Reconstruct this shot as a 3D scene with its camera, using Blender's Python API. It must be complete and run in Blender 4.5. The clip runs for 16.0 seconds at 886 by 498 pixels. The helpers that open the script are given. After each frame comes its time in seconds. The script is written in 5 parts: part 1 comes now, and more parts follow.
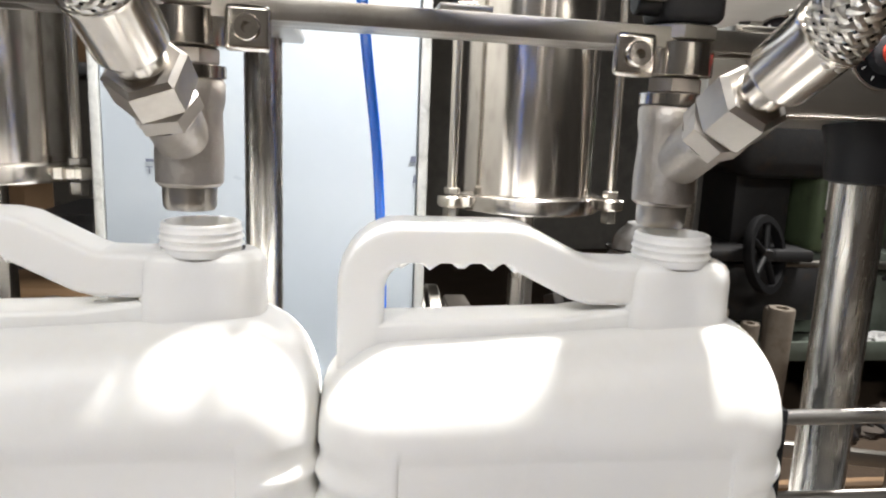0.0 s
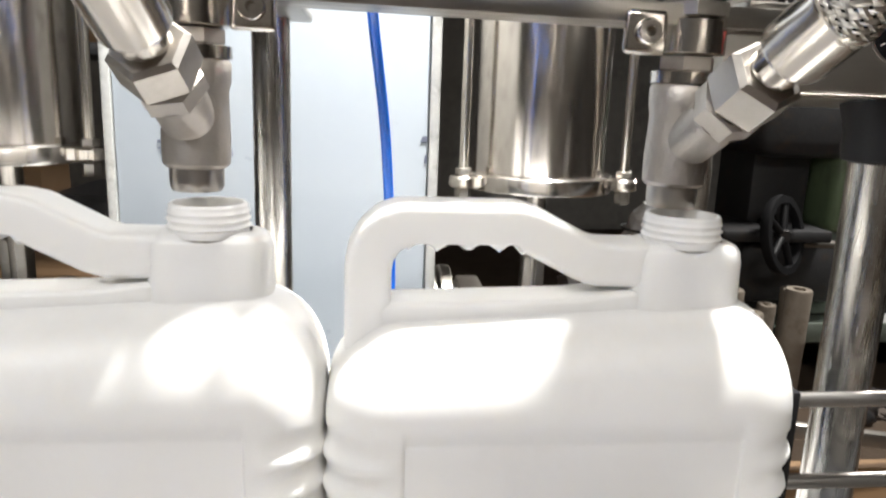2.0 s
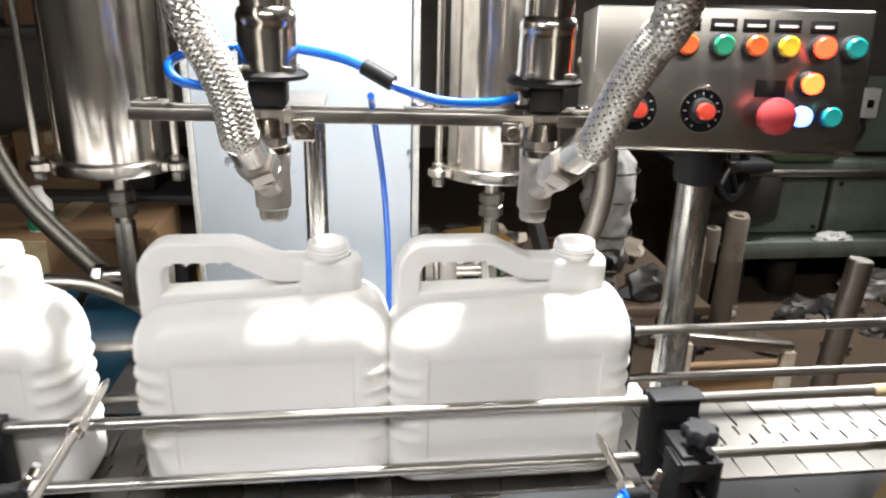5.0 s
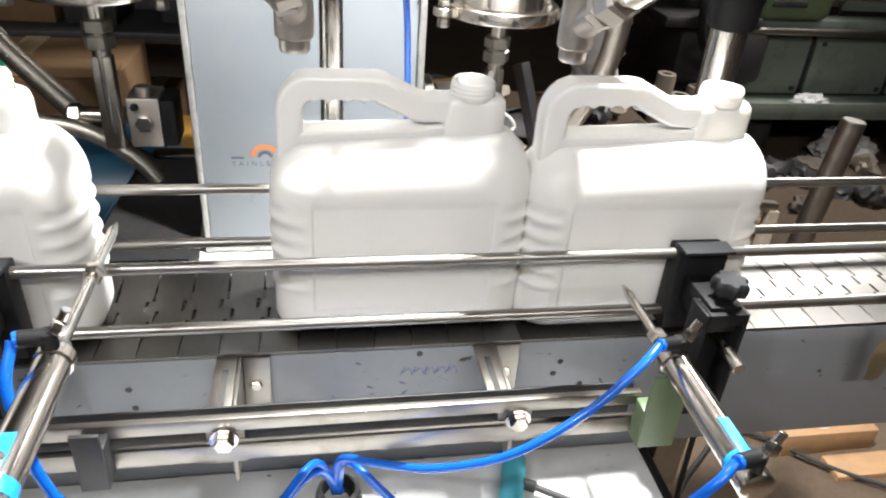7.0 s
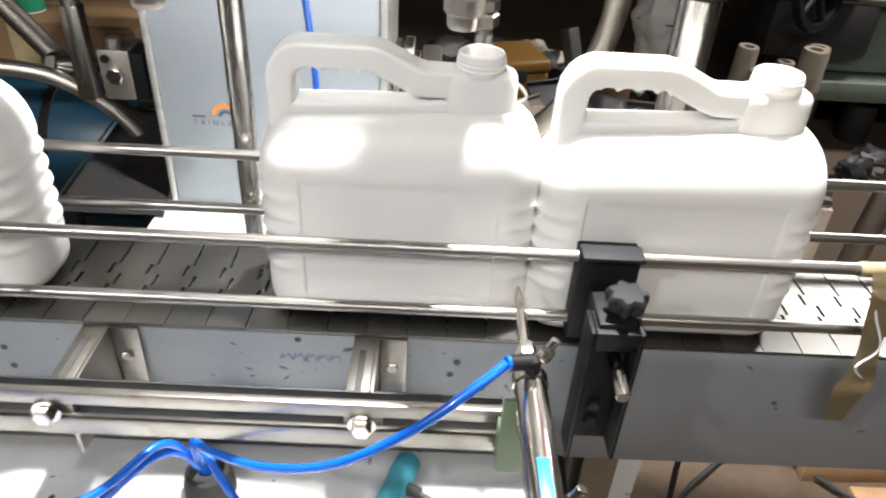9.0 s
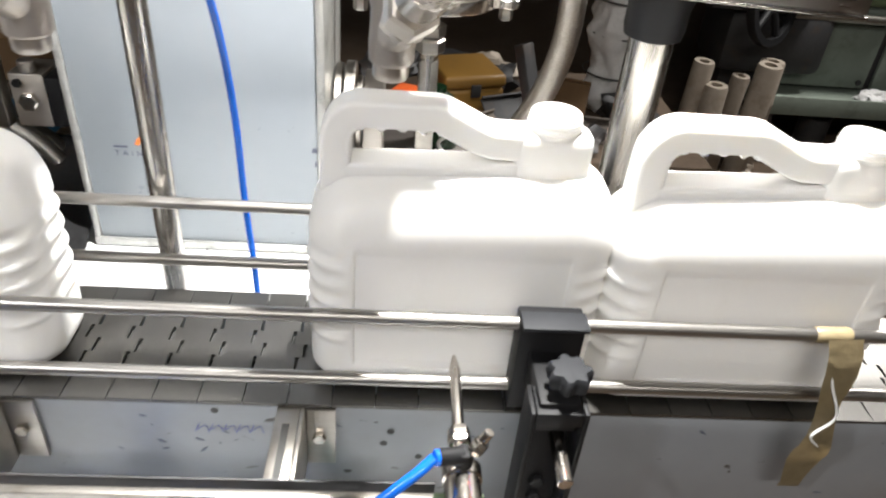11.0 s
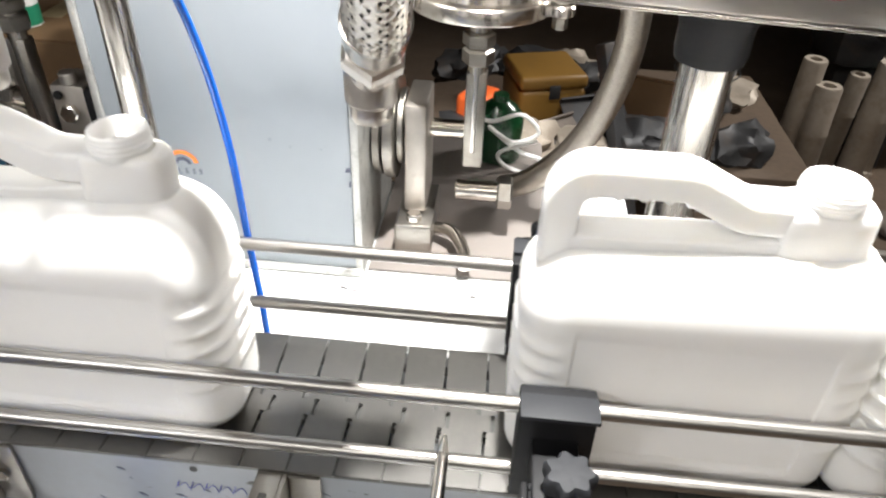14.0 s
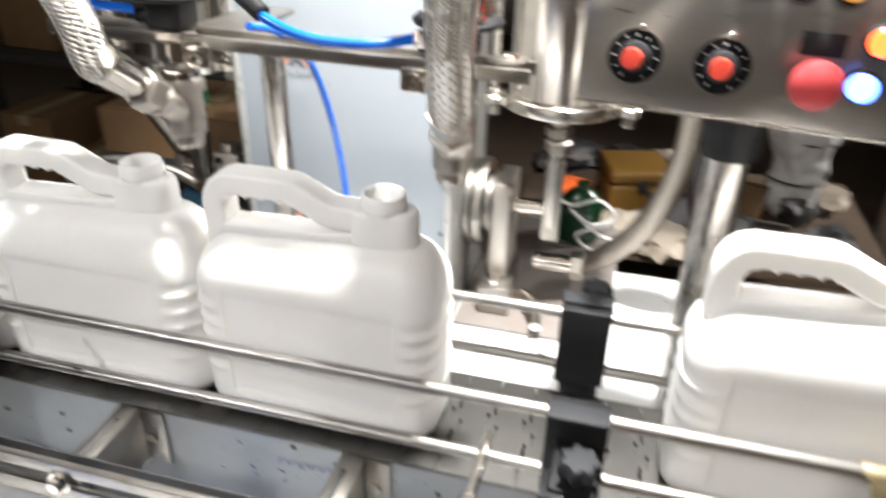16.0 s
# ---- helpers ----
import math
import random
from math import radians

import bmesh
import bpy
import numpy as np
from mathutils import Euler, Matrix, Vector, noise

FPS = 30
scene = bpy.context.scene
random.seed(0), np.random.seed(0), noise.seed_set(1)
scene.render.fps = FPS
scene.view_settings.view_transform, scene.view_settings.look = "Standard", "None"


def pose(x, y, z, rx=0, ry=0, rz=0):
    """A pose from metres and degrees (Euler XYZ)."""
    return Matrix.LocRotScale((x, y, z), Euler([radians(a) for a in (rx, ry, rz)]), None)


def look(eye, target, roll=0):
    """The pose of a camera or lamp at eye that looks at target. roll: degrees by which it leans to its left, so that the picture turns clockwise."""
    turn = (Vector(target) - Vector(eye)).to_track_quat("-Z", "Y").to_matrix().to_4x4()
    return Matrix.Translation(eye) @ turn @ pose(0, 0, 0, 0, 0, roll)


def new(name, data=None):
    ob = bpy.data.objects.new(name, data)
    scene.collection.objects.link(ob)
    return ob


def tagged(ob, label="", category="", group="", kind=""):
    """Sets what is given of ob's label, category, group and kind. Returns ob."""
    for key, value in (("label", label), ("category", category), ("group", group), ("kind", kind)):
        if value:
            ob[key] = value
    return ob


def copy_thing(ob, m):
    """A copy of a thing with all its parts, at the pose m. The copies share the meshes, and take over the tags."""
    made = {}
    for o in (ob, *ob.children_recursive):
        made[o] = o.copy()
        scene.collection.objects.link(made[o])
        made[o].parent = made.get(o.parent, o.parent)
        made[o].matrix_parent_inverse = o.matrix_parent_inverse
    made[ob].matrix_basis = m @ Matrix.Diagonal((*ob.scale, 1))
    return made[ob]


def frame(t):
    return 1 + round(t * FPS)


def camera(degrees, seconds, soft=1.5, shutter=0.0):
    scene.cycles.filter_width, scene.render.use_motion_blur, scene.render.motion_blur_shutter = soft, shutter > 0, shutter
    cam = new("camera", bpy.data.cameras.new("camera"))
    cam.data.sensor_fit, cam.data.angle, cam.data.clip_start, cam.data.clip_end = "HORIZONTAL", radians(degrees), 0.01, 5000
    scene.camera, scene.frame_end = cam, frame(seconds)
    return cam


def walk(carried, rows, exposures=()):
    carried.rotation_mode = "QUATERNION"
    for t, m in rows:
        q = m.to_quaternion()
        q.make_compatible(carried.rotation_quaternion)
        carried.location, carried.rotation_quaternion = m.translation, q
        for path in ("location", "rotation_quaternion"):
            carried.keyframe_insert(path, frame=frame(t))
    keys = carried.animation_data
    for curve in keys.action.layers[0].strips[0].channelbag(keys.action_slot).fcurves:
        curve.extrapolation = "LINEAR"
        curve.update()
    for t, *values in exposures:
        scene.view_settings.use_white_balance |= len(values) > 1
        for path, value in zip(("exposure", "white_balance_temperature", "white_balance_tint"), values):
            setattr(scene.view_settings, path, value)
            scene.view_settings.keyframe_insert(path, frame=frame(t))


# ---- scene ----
cam = camera(63.1, 16.0, 2.1, 0.9)
METRES, EYE, TILT, LEAN, TURN = 1.175, 1.215, 0.0, 0.0, -7.6
ROWS = [
    (0.0, 0.0, 0.0, 0.0, 0.42, -10.71, -2.22),
    (0.5, 0.0009, 0.001, 0.0016, -0.03, -11.15, -2.26),
    (1.0, 0.0023, 0.004, -0.0008, 0.45, -11.42, -2.16),
    (1.5, 0.0018, 0.0043, 0.0013, 0.82, -11.37, -2.06),
    (2.0, 0.0036, 0.0017, 0.0002, 1.62, -12.32, -2.0),
    (2.5, 0.0046, -0.0049, 0.0055, 1.7, -15.15, -2.24),
    (3.0, -0.0023, -0.0202, 0.0145, 1.14, -16.68, -2.63),
    (5.5, 0.027, -0.274, 0.1623, 1.07, -22.46, -1.32),
    (6.0, 0.0201, -0.2619, 0.1447, 0.07, -27.01, -3.3),
    (6.5, -0.0079, -0.2468, 0.1368, -0.32, -29.54, -3.26),
    (7.0, -0.0352, -0.2271, 0.1258, -1.61, -30.99, -3.8),
    (7.5, -0.01, -0.2151, 0.1259, -1.32, -31.57, -4.16),
    (8.0, 0.0732, -0.1972, 0.1225, 5.39, -33.13, -3.64),
    (8.5, 0.1306, -0.1751, 0.1203, 8.43, -34.41, -2.77),
    (11.0, 0.1585, -0.092, 0.1361, 5.67, -34.49, -4.53),
    (11.5, 0.1711, -0.0667, 0.1351, 8.03, -34.37, -3.78),
    (12.0, 0.1715, -0.0496, 0.1364, 10.65, -34.9, -3.53),
    (12.5, 0.1746, -0.0267, 0.1348, 10.88, -35.47, -4.46),
    (13.0, 0.1807, -0.0157, 0.1319, 11.58, -36.05, -3.85),
    (13.5, 0.2006, -0.0025, 0.1251, 13.77, -36.47, -4.2),
    (14.0, 0.2118, -0.0003, 0.1398, 13.37, -35.99, -1.67),
    (14.5, 0.2177, -0.0135, 0.146, 15.98, -35.56, -2.33),
    (15.0, 0.2602, -0.039, 0.1705, 32.0, -32.0, 2.76),
    (15.5, 0.2763, -0.0675, 0.1875, 30.24, -27.76, 0.77),
    (16.0, 0.2767, -0.1172, 0.1803, 22.72, -28.97, -1.15),
]
walk(cam, [(t, pose(0, 0, EYE, TILT, LEAN, TURN) @ pose(METRES * x, METRES * y, METRES * z, 90 + pitch, roll, yaw)) for t, x, y, z, yaw, pitch, roll in ROWS])

# ---- light: cold white workshop lamps under the roof, and one added fill ----
world = bpy.data.worlds.new("workshop_air")
scene.world = world
world.use_nodes = True
world.node_tree.nodes["Background"].inputs[0].default_value = (0.5, 0.55, 0.62, 1)
world.node_tree.nodes["Background"].inputs[1].default_value = 0.05


def area_lamp(name, eye, target, sx, sy, watts, colour):
    data = bpy.data.lights.new(name, "AREA")
    data.shape, data.size, data.size_y = "RECTANGLE", sx, sy
    data.energy, data.color = watts, colour
    ob = new(name, data)
    ob.matrix_world = look(eye, target)
    return ob




def shaded_lamp(name, eye, target, degrees, watts, colour, radius):
    """A lamp under a shade that throws a cone."""
    data = bpy.data.lights.new(name, "SPOT")
    data.energy, data.color, data.spot_size, data.spot_blend, data.shadow_soft_size = watts, colour, radians(degrees), 0.35, radius
    ob = new(name, data)
    ob.matrix_world = look(eye, target)
    return ob


shaded_lamp("machine_lamp_rear", (0.31, 0.51, 2.3), (0.15, 0.40, 0.95), 84, 350, (1.0, 0.985, 0.955), 0.035)
shaded_lamp("roof_lamp_right", (1.85, 2.0, 2.15), (0.85, 1.05, 0.6), 112, 160, (1.0, 0.97, 0.93), 0.2)
shaded_lamp("machine_lamp_front", (-0.75, -0.55, 1.95), (0.05, 0.42, 0.98), 88, 33, (0.97, 0.98, 1.0), 0.05)
# unseen fill added behind the camera so that the polished steel mirrors something bright
area_lamp("roof_tube_south", (0.3, -2.4, 3.4), (0.3, -2.3, 0.0), 2.6, 0.4, 85, (1.0, 0.955, 0.895))

# ---- materials ----


def material(name, colour, rough=0.5, metal=0.0, scale=20.0, vary=0.12, bump=0.0, fine=6.0, stain_shade=None, stain_shade_amount=0.0,
             stretch=(1, 1, 1), coat=0.0, emit=0.0, spread=0.08, sub=0.0, piece=0.0, marks=0.0):
    """A surface with grain and stains at two scales, in metres; APRON's stains also paint shade."""
    m = bpy.data.materials.new(name)
    m.use_nodes = True
    nt = m.node_tree
    b = nt.nodes["Principled BSDF"]
    co = nt.nodes.new("ShaderNodeTexCoord")
    mp = nt.nodes.new("ShaderNodeMapping")
    mp.inputs["Scale"].default_value = stretch
    nt.links.new(co.outputs["Object"], mp.inputs["Vector"])
    n1 = nt.nodes.new("ShaderNodeTexNoise")
    n1.inputs["Scale"].default_value, n1.inputs["Detail"].default_value = scale, 5
    n2 = nt.nodes.new("ShaderNodeTexNoise")
    n2.inputs["Scale"].default_value, n2.inputs["Detail"].default_value = scale * fine, 6
    for n in (n1, n2):
        nt.links.new(mp.outputs[0], n.inputs["Vector"])
    mix = nt.nodes.new("ShaderNodeMix")
    mix.data_type = "RGBA"
    lo = [max(0, c * (1 - vary)) for c in colour]
    hi = [min(1, c * (1 + vary)) for c in colour]
    mix.inputs["A"].default_value, mix.inputs["B"].default_value = (*lo, 1), (*hi, 1)
    add = nt.nodes.new("ShaderNodeMath")
    add.operation = "MULTIPLY_ADD"
    nt.links.new(n2.outputs["Fac"], add.inputs[0])
    add.inputs[1].default_value = 0.5
    half = nt.nodes.new("ShaderNodeMath")
    half.operation = "MULTIPLY"
    half.inputs[1].default_value = 0.5
    nt.links.new(n1.outputs["Fac"], half.inputs[0])
    nt.links.new(half.outputs[0], add.inputs[2])
    nt.links.new(add.outputs[0], mix.inputs["Factor"])
    out = mix.outputs["Result"]
    if piece:
        info = nt.nodes.new("ShaderNodeObjectInfo")
        hsv = nt.nodes.new("ShaderNodeHueSaturation")
        mr = nt.nodes.new("ShaderNodeMapRange")
        mr.inputs["To Min"].default_value, mr.inputs["To Max"].default_value = 1 - piece, 1 + piece
        nt.links.new(info.outputs["Random"], mr.inputs["Value"])
        nt.links.new(mr.outputs[0], hsv.inputs["Value"])
        nt.links.new(out, hsv.inputs["Color"])
        out = hsv.outputs["Color"]
    if stain_shade:
        n3 = nt.nodes.new("ShaderNodeTexNoise")
        n3.inputs["Scale"].default_value, n3.inputs["Detail"].default_value = scale * 0.7, 8
        n3.inputs["Roughness"].default_value = 0.7
        nt.links.new(co.outputs["Object"], n3.inputs["Vector"])
        ramp = nt.nodes.new("ShaderNodeMapRange")
        ramp.inputs["From Min"].default_value, ramp.inputs["From Max"].default_value = 0.52, 0.72
        ramp.inputs["To Max"].default_value = stain_shade_amount
        nt.links.new(n3.outputs["Fac"], ramp.inputs["Value"])
        mx = nt.nodes.new("ShaderNodeMix")
        mx.data_type = "RGBA"
        mx.inputs["B"].default_value = (*stain_shade, 1)
        nt.links.new(ramp.outputs[0], mx.inputs["Factor"])
        nt.links.new(out, mx.inputs["A"])
        out = mx.outputs["Result"]
    if marks:
        warp = nt.nodes.new("ShaderNodeMapping")
        warp.inputs["Scale"].default_value = (0.55, 1.2, 1.2)
        warp.inputs["Rotation"].default_value = (0, 0.35, 0.3)
        nt.links.new(co.outputs["Object"], warp.inputs["Vector"])
        n4 = nt.nodes.new("ShaderNodeTexNoise")
        n4.inputs["Scale"].default_value, n4.inputs["Detail"].default_value = marks, 5
        n4.inputs["Distortion"].default_value = 1.4
        nt.links.new(warp.outputs[0], n4.inputs["Vector"])
        cut = nt.nodes.new("ShaderNodeMapRange")
        cut.inputs["From Min"].default_value, cut.inputs["From Max"].default_value = 0.675, 0.70
        nt.links.new(n4.outputs["Fac"], cut.inputs["Value"])
        mk = nt.nodes.new("ShaderNodeMix")
        mk.data_type = "RGBA"
        mk.inputs["B"].default_value = (0.045, 0.04, 0.036, 1)
        nt.links.new(cut.outputs[0], mk.inputs["Factor"])
        nt.links.new(out, mk.inputs["A"])
        out = mk.outputs["Result"]
    nt.links.new(out, b.inputs["Base Color"])
    rr = nt.nodes.new("ShaderNodeMapRange")
    rr.inputs["To Min"].default_value, rr.inputs["To Max"].default_value = max(0.02, rough - spread), min(1, rough + spread)
    nt.links.new(add.outputs[0], rr.inputs["Value"])
    nt.links.new(rr.outputs[0], b.inputs["Roughness"])
    b.inputs["Metallic"].default_value = metal
    b.inputs["Coat Weight"].default_value = coat
    if sub:
        b.inputs["Subsurface Weight"].default_value = sub
        b.inputs["Subsurface Scale"].default_value = 1.0
        b.inputs["Subsurface Radius"].default_value = (0.010, 0.0095, 0.0085)
    if emit:
        b.inputs["Emission Color"].default_value = (*colour, 1)
        b.inputs["Emission Strength"].default_value = emit
    if bump:
        bp = nt.nodes.new("ShaderNodeBump")
        bp.inputs["Strength"].default_value, bp.inputs["Distance"].default_value = bump, 0.002
        nt.links.new(n2.outputs["Fac"], bp.inputs["Height"])
        nt.links.new(bp.outputs[0], b.inputs["Normal"])
    return m


POLISHED = material("polished_steel", (0.66, 0.62, 0.57), 0.19, 1, 18, 0.06, 0.02, 5, spread=0.06)
TUBE = material("cylinder_steel", (0.74, 0.695, 0.645), 0.17, 1, 9, 0.08, 0.12, 2.0, spread=0.05, stretch=(3, 3, 0.5))
POST = material("post_steel", (0.5, 0.48, 0.45), 0.27, 1, 20, 0.08, 0.06, 6, stretch=(4, 4, 0.3), spread=0.06)
BRUSHED = material("brushed_steel", (0.36, 0.34, 0.31), 0.36, 1, 30, 0.22, 0.06, 8, (0.2, 0.17, 0.14), 0.55, stretch=(0.15, 1, 1), spread=0.1)
CAST = material("cast_steel", (0.5, 0.465, 0.425), 0.5, 1, 60, 0.14, 0.25, 5, spread=0.1)
CHAIN = material("chain_steel", (0.13, 0.126, 0.12), 0.4, 1, 25, 0.14, 0.08, 6, (0.2, 0.19, 0.17), 0.4, stretch=(1, 0.2, 1), spread=0.1, piece=0.14)
RAIL = material("drawn_rail_steel", (0.37, 0.355, 0.335), 0.36, 1, 30, 0.12, 0.1, 6, (0.25, 0.22, 0.19), 0.4, stretch=(0.1, 1, 1), spread=0.08)
DARKBRAID = material("dull_braid_wire", (0.26, 0.24, 0.21), 0.45, 1, 90, 0.25, 0.0, 4)
SUCTION = material("grey_brown_braid", (0.42, 0.385, 0.34), 0.42, 1, 90, 0.25, 0.0, 4)
PLATE = material("dull_mounting_plate", (0.22, 0.195, 0.18), 0.6, 0.2, 14, 0.12, 0.15, 6, (0.2, 0.14, 0.11), 0.5)
BRAID = material("braid_wire", (0.68, 0.65, 0.6), 0.36, 1, 90, 0.2, 0.0, 4)
NUTS = material("nut_steel", (0.56, 0.525, 0.48), 0.36, 1, 40, 0.12, 0.08, 6, (0.3, 0.26, 0.22), 0.3, spread=0.1)
DIAL = material("dial_black", (0.006, 0.006, 0.007), 0.85, 0, 60, 0.3)
DIAL.node_tree.nodes["Principled BSDF"].inputs["Specular IOR Level"].default_value = 0.1
GAP = material("dark_gap", (0.05, 0.05, 0.048), 0.7, 0, 40, 0.3)
HDPE = material("white_hdpe", (0.86, 0.852, 0.83), 0.42, 0, 14, 0.02, 0.03, 9, (0.62, 0.57, 0.46), 0.16, spread=0.06, sub=0.35)
FILM = material("protective_film", (0.34, 0.375, 0.41), 0.3, 0.0, 7, 0.05, 0.06, 7, (0.42, 0.43, 0.43), 0.35, spread=0.1, coat=0.1)
EDGE = material("bare_edge", (0.52, 0.52, 0.5), 0.42, 0.6, 40, 0.25, 0.15, 4, (0.12, 0.11, 0.1), 0.7)
# blotches are dirt plus painted soft shadows and reflection patches on the side plate
APRON = material("apron_film", (0.24, 0.255, 0.275), 0.33, 0.1, 7, 0.14, 0.08, 6, (0.2, 0.19, 0.18), 0.6, spread=0.12, marks=26)
DECK = material("deck_film", (0.76, 0.77, 0.77), 0.34, 0, 9, 0.04, 0.06, 7, (0.5, 0.48, 0.44), 0.4, marks=34)
BLACK = material("black_plastic", (0.008, 0.008, 0.009), 0.55, 0, 60, 0.3, 0.08, 5, spread=0.1)
KNOB = material("grey_black_knob", (0.02, 0.021, 0.024), 0.6, 0, 60, 0.3, 0.1, 5, spread=0.1)
for m in (BLACK, KNOB):
    m.node_tree.nodes["Principled BSDF"].inputs["Specular IOR Level"].default_value = 0.25
BLUE = material("blue_hose", (0.004, 0.12, 0.62), 0.25, 0, 40, 0.12, 0, 4, spread=0.06, coat=0.4)
BLUETAPE = material("blue_label", (0.02, 0.32, 0.75), 0.4, 0, 80, 0.12)
PANEL = material("panel_steel", (0.40, 0.385, 0.36), 0.3, 1, 40, 0.1, 0.06, 8, stretch=(0.1, 1, 1), spread=0.1)
RED = material("red_plastic", (0.62, 0.06, 0.035), 0.35, 0, 60, 0.1)
STOPRED = material("dull_red_plastic", (0.40, 0.04, 0.045), 0.4, 0, 60, 0.1)
ORANGE = material("orange_plastic", (0.75, 0.13, 0.03), 0.35, 0, 60, 0.1)
GREENB = material("green_plastic", (0.02, 0.24, 0.13), 0.35, 0, 60, 0.1)
TEAL = material("teal_plastic", (0.01, 0.26, 0.25), 0.35, 0, 60, 0.1)
YELLOW = material("yellow_plastic", (0.72, 0.5, 0.03), 0.35, 0, 60, 0.1)
LIT_RED = material("lit_red_lens", (1.0, 0.03, 0.01), 0.3, emit=9.0)
LIT_AMBER = material("lit_amber_lens", (1.0, 0.075, 0.015), 0.3, emit=8.0)
LIT_BLUE = material("lit_blue_lens", (0.09, 0.2, 1.0), 0.3, emit=9.0)
INK = material("dark_ink", (0.09, 0.1, 0.14), 0.5, 0, 60, 0.2)
LOGO = material("orange_ink", (0.8, 0.22, 0.05), 0.5, 0, 60, 0.1)
WHITE = material("white_mark", (0.8, 0.8, 0.78), 0.5, 0, 60, 0.1)
DIRT = material("earth_floor", (0.085, 0.058, 0.038), 0.9, 0, 9, 0.55, 0.6, 8, (0.1, 0.075, 0.055), 0.7)
PLASTER = material("dirty_plaster", (0.38, 0.365, 0.34), 0.85, 0, 2, 0.35, 0.3, 8, (0.05, 0.05, 0.05), 0.7)
DARKIRON = material("dark_iron", (0.045, 0.045, 0.047), 0.5, 0.4, 20, 0.4, 0.3, 6, (0.09, 0.06, 0.04), 0.5)
MACHGREEN = material("machine_green", (0.12, 0.165, 0.09), 0.45, 0, 12, 0.2, 0.15, 6, (0.06, 0.06, 0.04), 0.7)
MACHGREY = material("machine_grey_green", (0.17, 0.2, 0.17), 0.5, 0, 10, 0.2, 0.15, 6, (0.06, 0.06, 0.05), 0.7)
RUSTED = material("scaled_shaft_steel", (0.32, 0.275, 0.225), 0.55, 0.3, 14, 0.25, 0.4, 5, (0.14, 0.1, 0.07), 0.7)
WOOD = material("raw_wood", (0.34, 0.2, 0.1), 0.7, 0, 12, 0.25, 0.3, 6, (0.15, 0.09, 0.05), 0.5, stretch=(0.2, 1, 1))
CARD = material("cardboard", (0.14, 0.08, 0.036), 0.8, 0, 14, 0.15, 0.2, 6, (0.2, 0.12, 0.06), 0.5)
MUSTARD = material("mustard_paint", (0.26, 0.14, 0.03), 0.45, 0, 12, 0.2, 0.1, 5, (0.15, 0.09, 0.04), 0.6)
BLUEPAINT = material("blue_tank_paint", (0.012, 0.065, 0.115), 0.4, 0, 8, 0.2, 0.1, 6, (0.05, 0.06, 0.07), 0.6)
BAG = material("woven_white_bag", (0.62, 0.62, 0.62), 0.7, 0, 30, 0.15, 0.4, 5, (0.3, 0.29, 0.27), 0.6)
TAPE = material("dusty_clear_tape", (0.3, 0.24, 0.14), 0.35, 0, 25, 0.35, 0.3, 5, (0.12, 0.1, 0.07), 0.7)
GREENGLASS = material("green_bottle", (0.004, 0.045, 0.014), 0.25, 0, 20, 0.25, coat=0.5)
TEALGRIP = material("teal_grip", (0.06, 0.33, 0.42), 0.4, 0, 30, 0.15)
RUBBER = material("black_rubber", (0.02, 0.02, 0.02), 0.65, 0, 40, 0.3, 0.2)
RAG = material("grey_rag", (0.12, 0.1, 0.085), 0.9, 0, 18, 0.5, 0.5, 4)
GREYHOSE = material("flexible_grey_hose", (0.42, 0.39, 0.34), 0.4, 0.5, 30, 0.15, 0.1)

# ---- mesh helpers ----
I4 = Matrix.Identity(4)


def part(name, bm, mat, parent=None, label="", smooth=True):
    me = bpy.data.meshes.new(name)
    bm.normal_update()
    bm.to_mesh(me)
    bm.free()
    me.materials.append(mat)
    if smooth:
        for p in me.polygons:
            p.use_smooth = True
        try:
            me.set_sharp_from_angle(angle=radians(38))
        except AttributeError:
            pass
    ob = new(name, me)
    if parent is not None:
        ob.parent = parent
    return tagged(ob, label) if label else ob


def empty(name, m=I4):
    ob = new(name)
    ob.matrix_world = m
    return ob


def box(x0, x1, y0, y1, z0, z1, bevel=0.0, seg=2, bm=None, m=None):
    """A box, bevelled; added to bm when given."""
    b = bmesh.new()
    bmesh.ops.create_cube(b, size=1)
    bmesh.ops.transform(b, matrix=Matrix.LocRotScale(((x0 + x1) / 2, (y0 + y1) / 2, (z0 + z1) / 2), None,
                                                     (x1 - x0, y1 - y0, z1 - z0)), verts=b.verts)
    if bevel:
        bmesh.ops.bevel(b, geom=b.edges[:], offset=bevel, segments=seg, affect="EDGES", profile=0.5)
    return joined(bm, b, m)


def joined(bm, b, m=None):
    if m is not None:
        bmesh.ops.transform(b, matrix=m, verts=b.verts)
    if bm is None:
        return b
    me = bpy.data.meshes.new("tmp")
    b.to_mesh(me)
    b.free()
    bm.from_mesh(me)
    bpy.data.meshes.remove(me)
    return bm


def lathe(profile, n=32, bm=None, m=None, closed=True):
    """Turns (radius, height) pairs about z."""
    b = bmesh.new()
    rings = []
    for r, z in profile:
        if r < 1e-6:
            rings.append([b.verts.new((0, 0, z))])
        else:
            rings.append([b.verts.new((r * math.cos(2 * math.pi * k / n), r * math.sin(2 * math.pi * k / n), z)) for k in range(n)])
    for a, c in zip(rings, rings[1:]):
        for k in range(n):
            q = [a[k % len(a)], a[(k + 1) % len(a)], c[(k + 1) % len(c)], c[k % len(c)]]
            u = []
            for v in q:
                if v not in u:
                    u.append(v)
            if len(u) > 2:
                b.faces.new(u)
    if closed:
        for ring, flip in ((rings[0], True), (rings[-1], False)):
            if len(ring) > 2:
                b.faces.new(ring[::-1] if flip else ring)
    bmesh.ops.recalc_face_normals(b, faces=b.faces)
    return joined(bm, b, m)


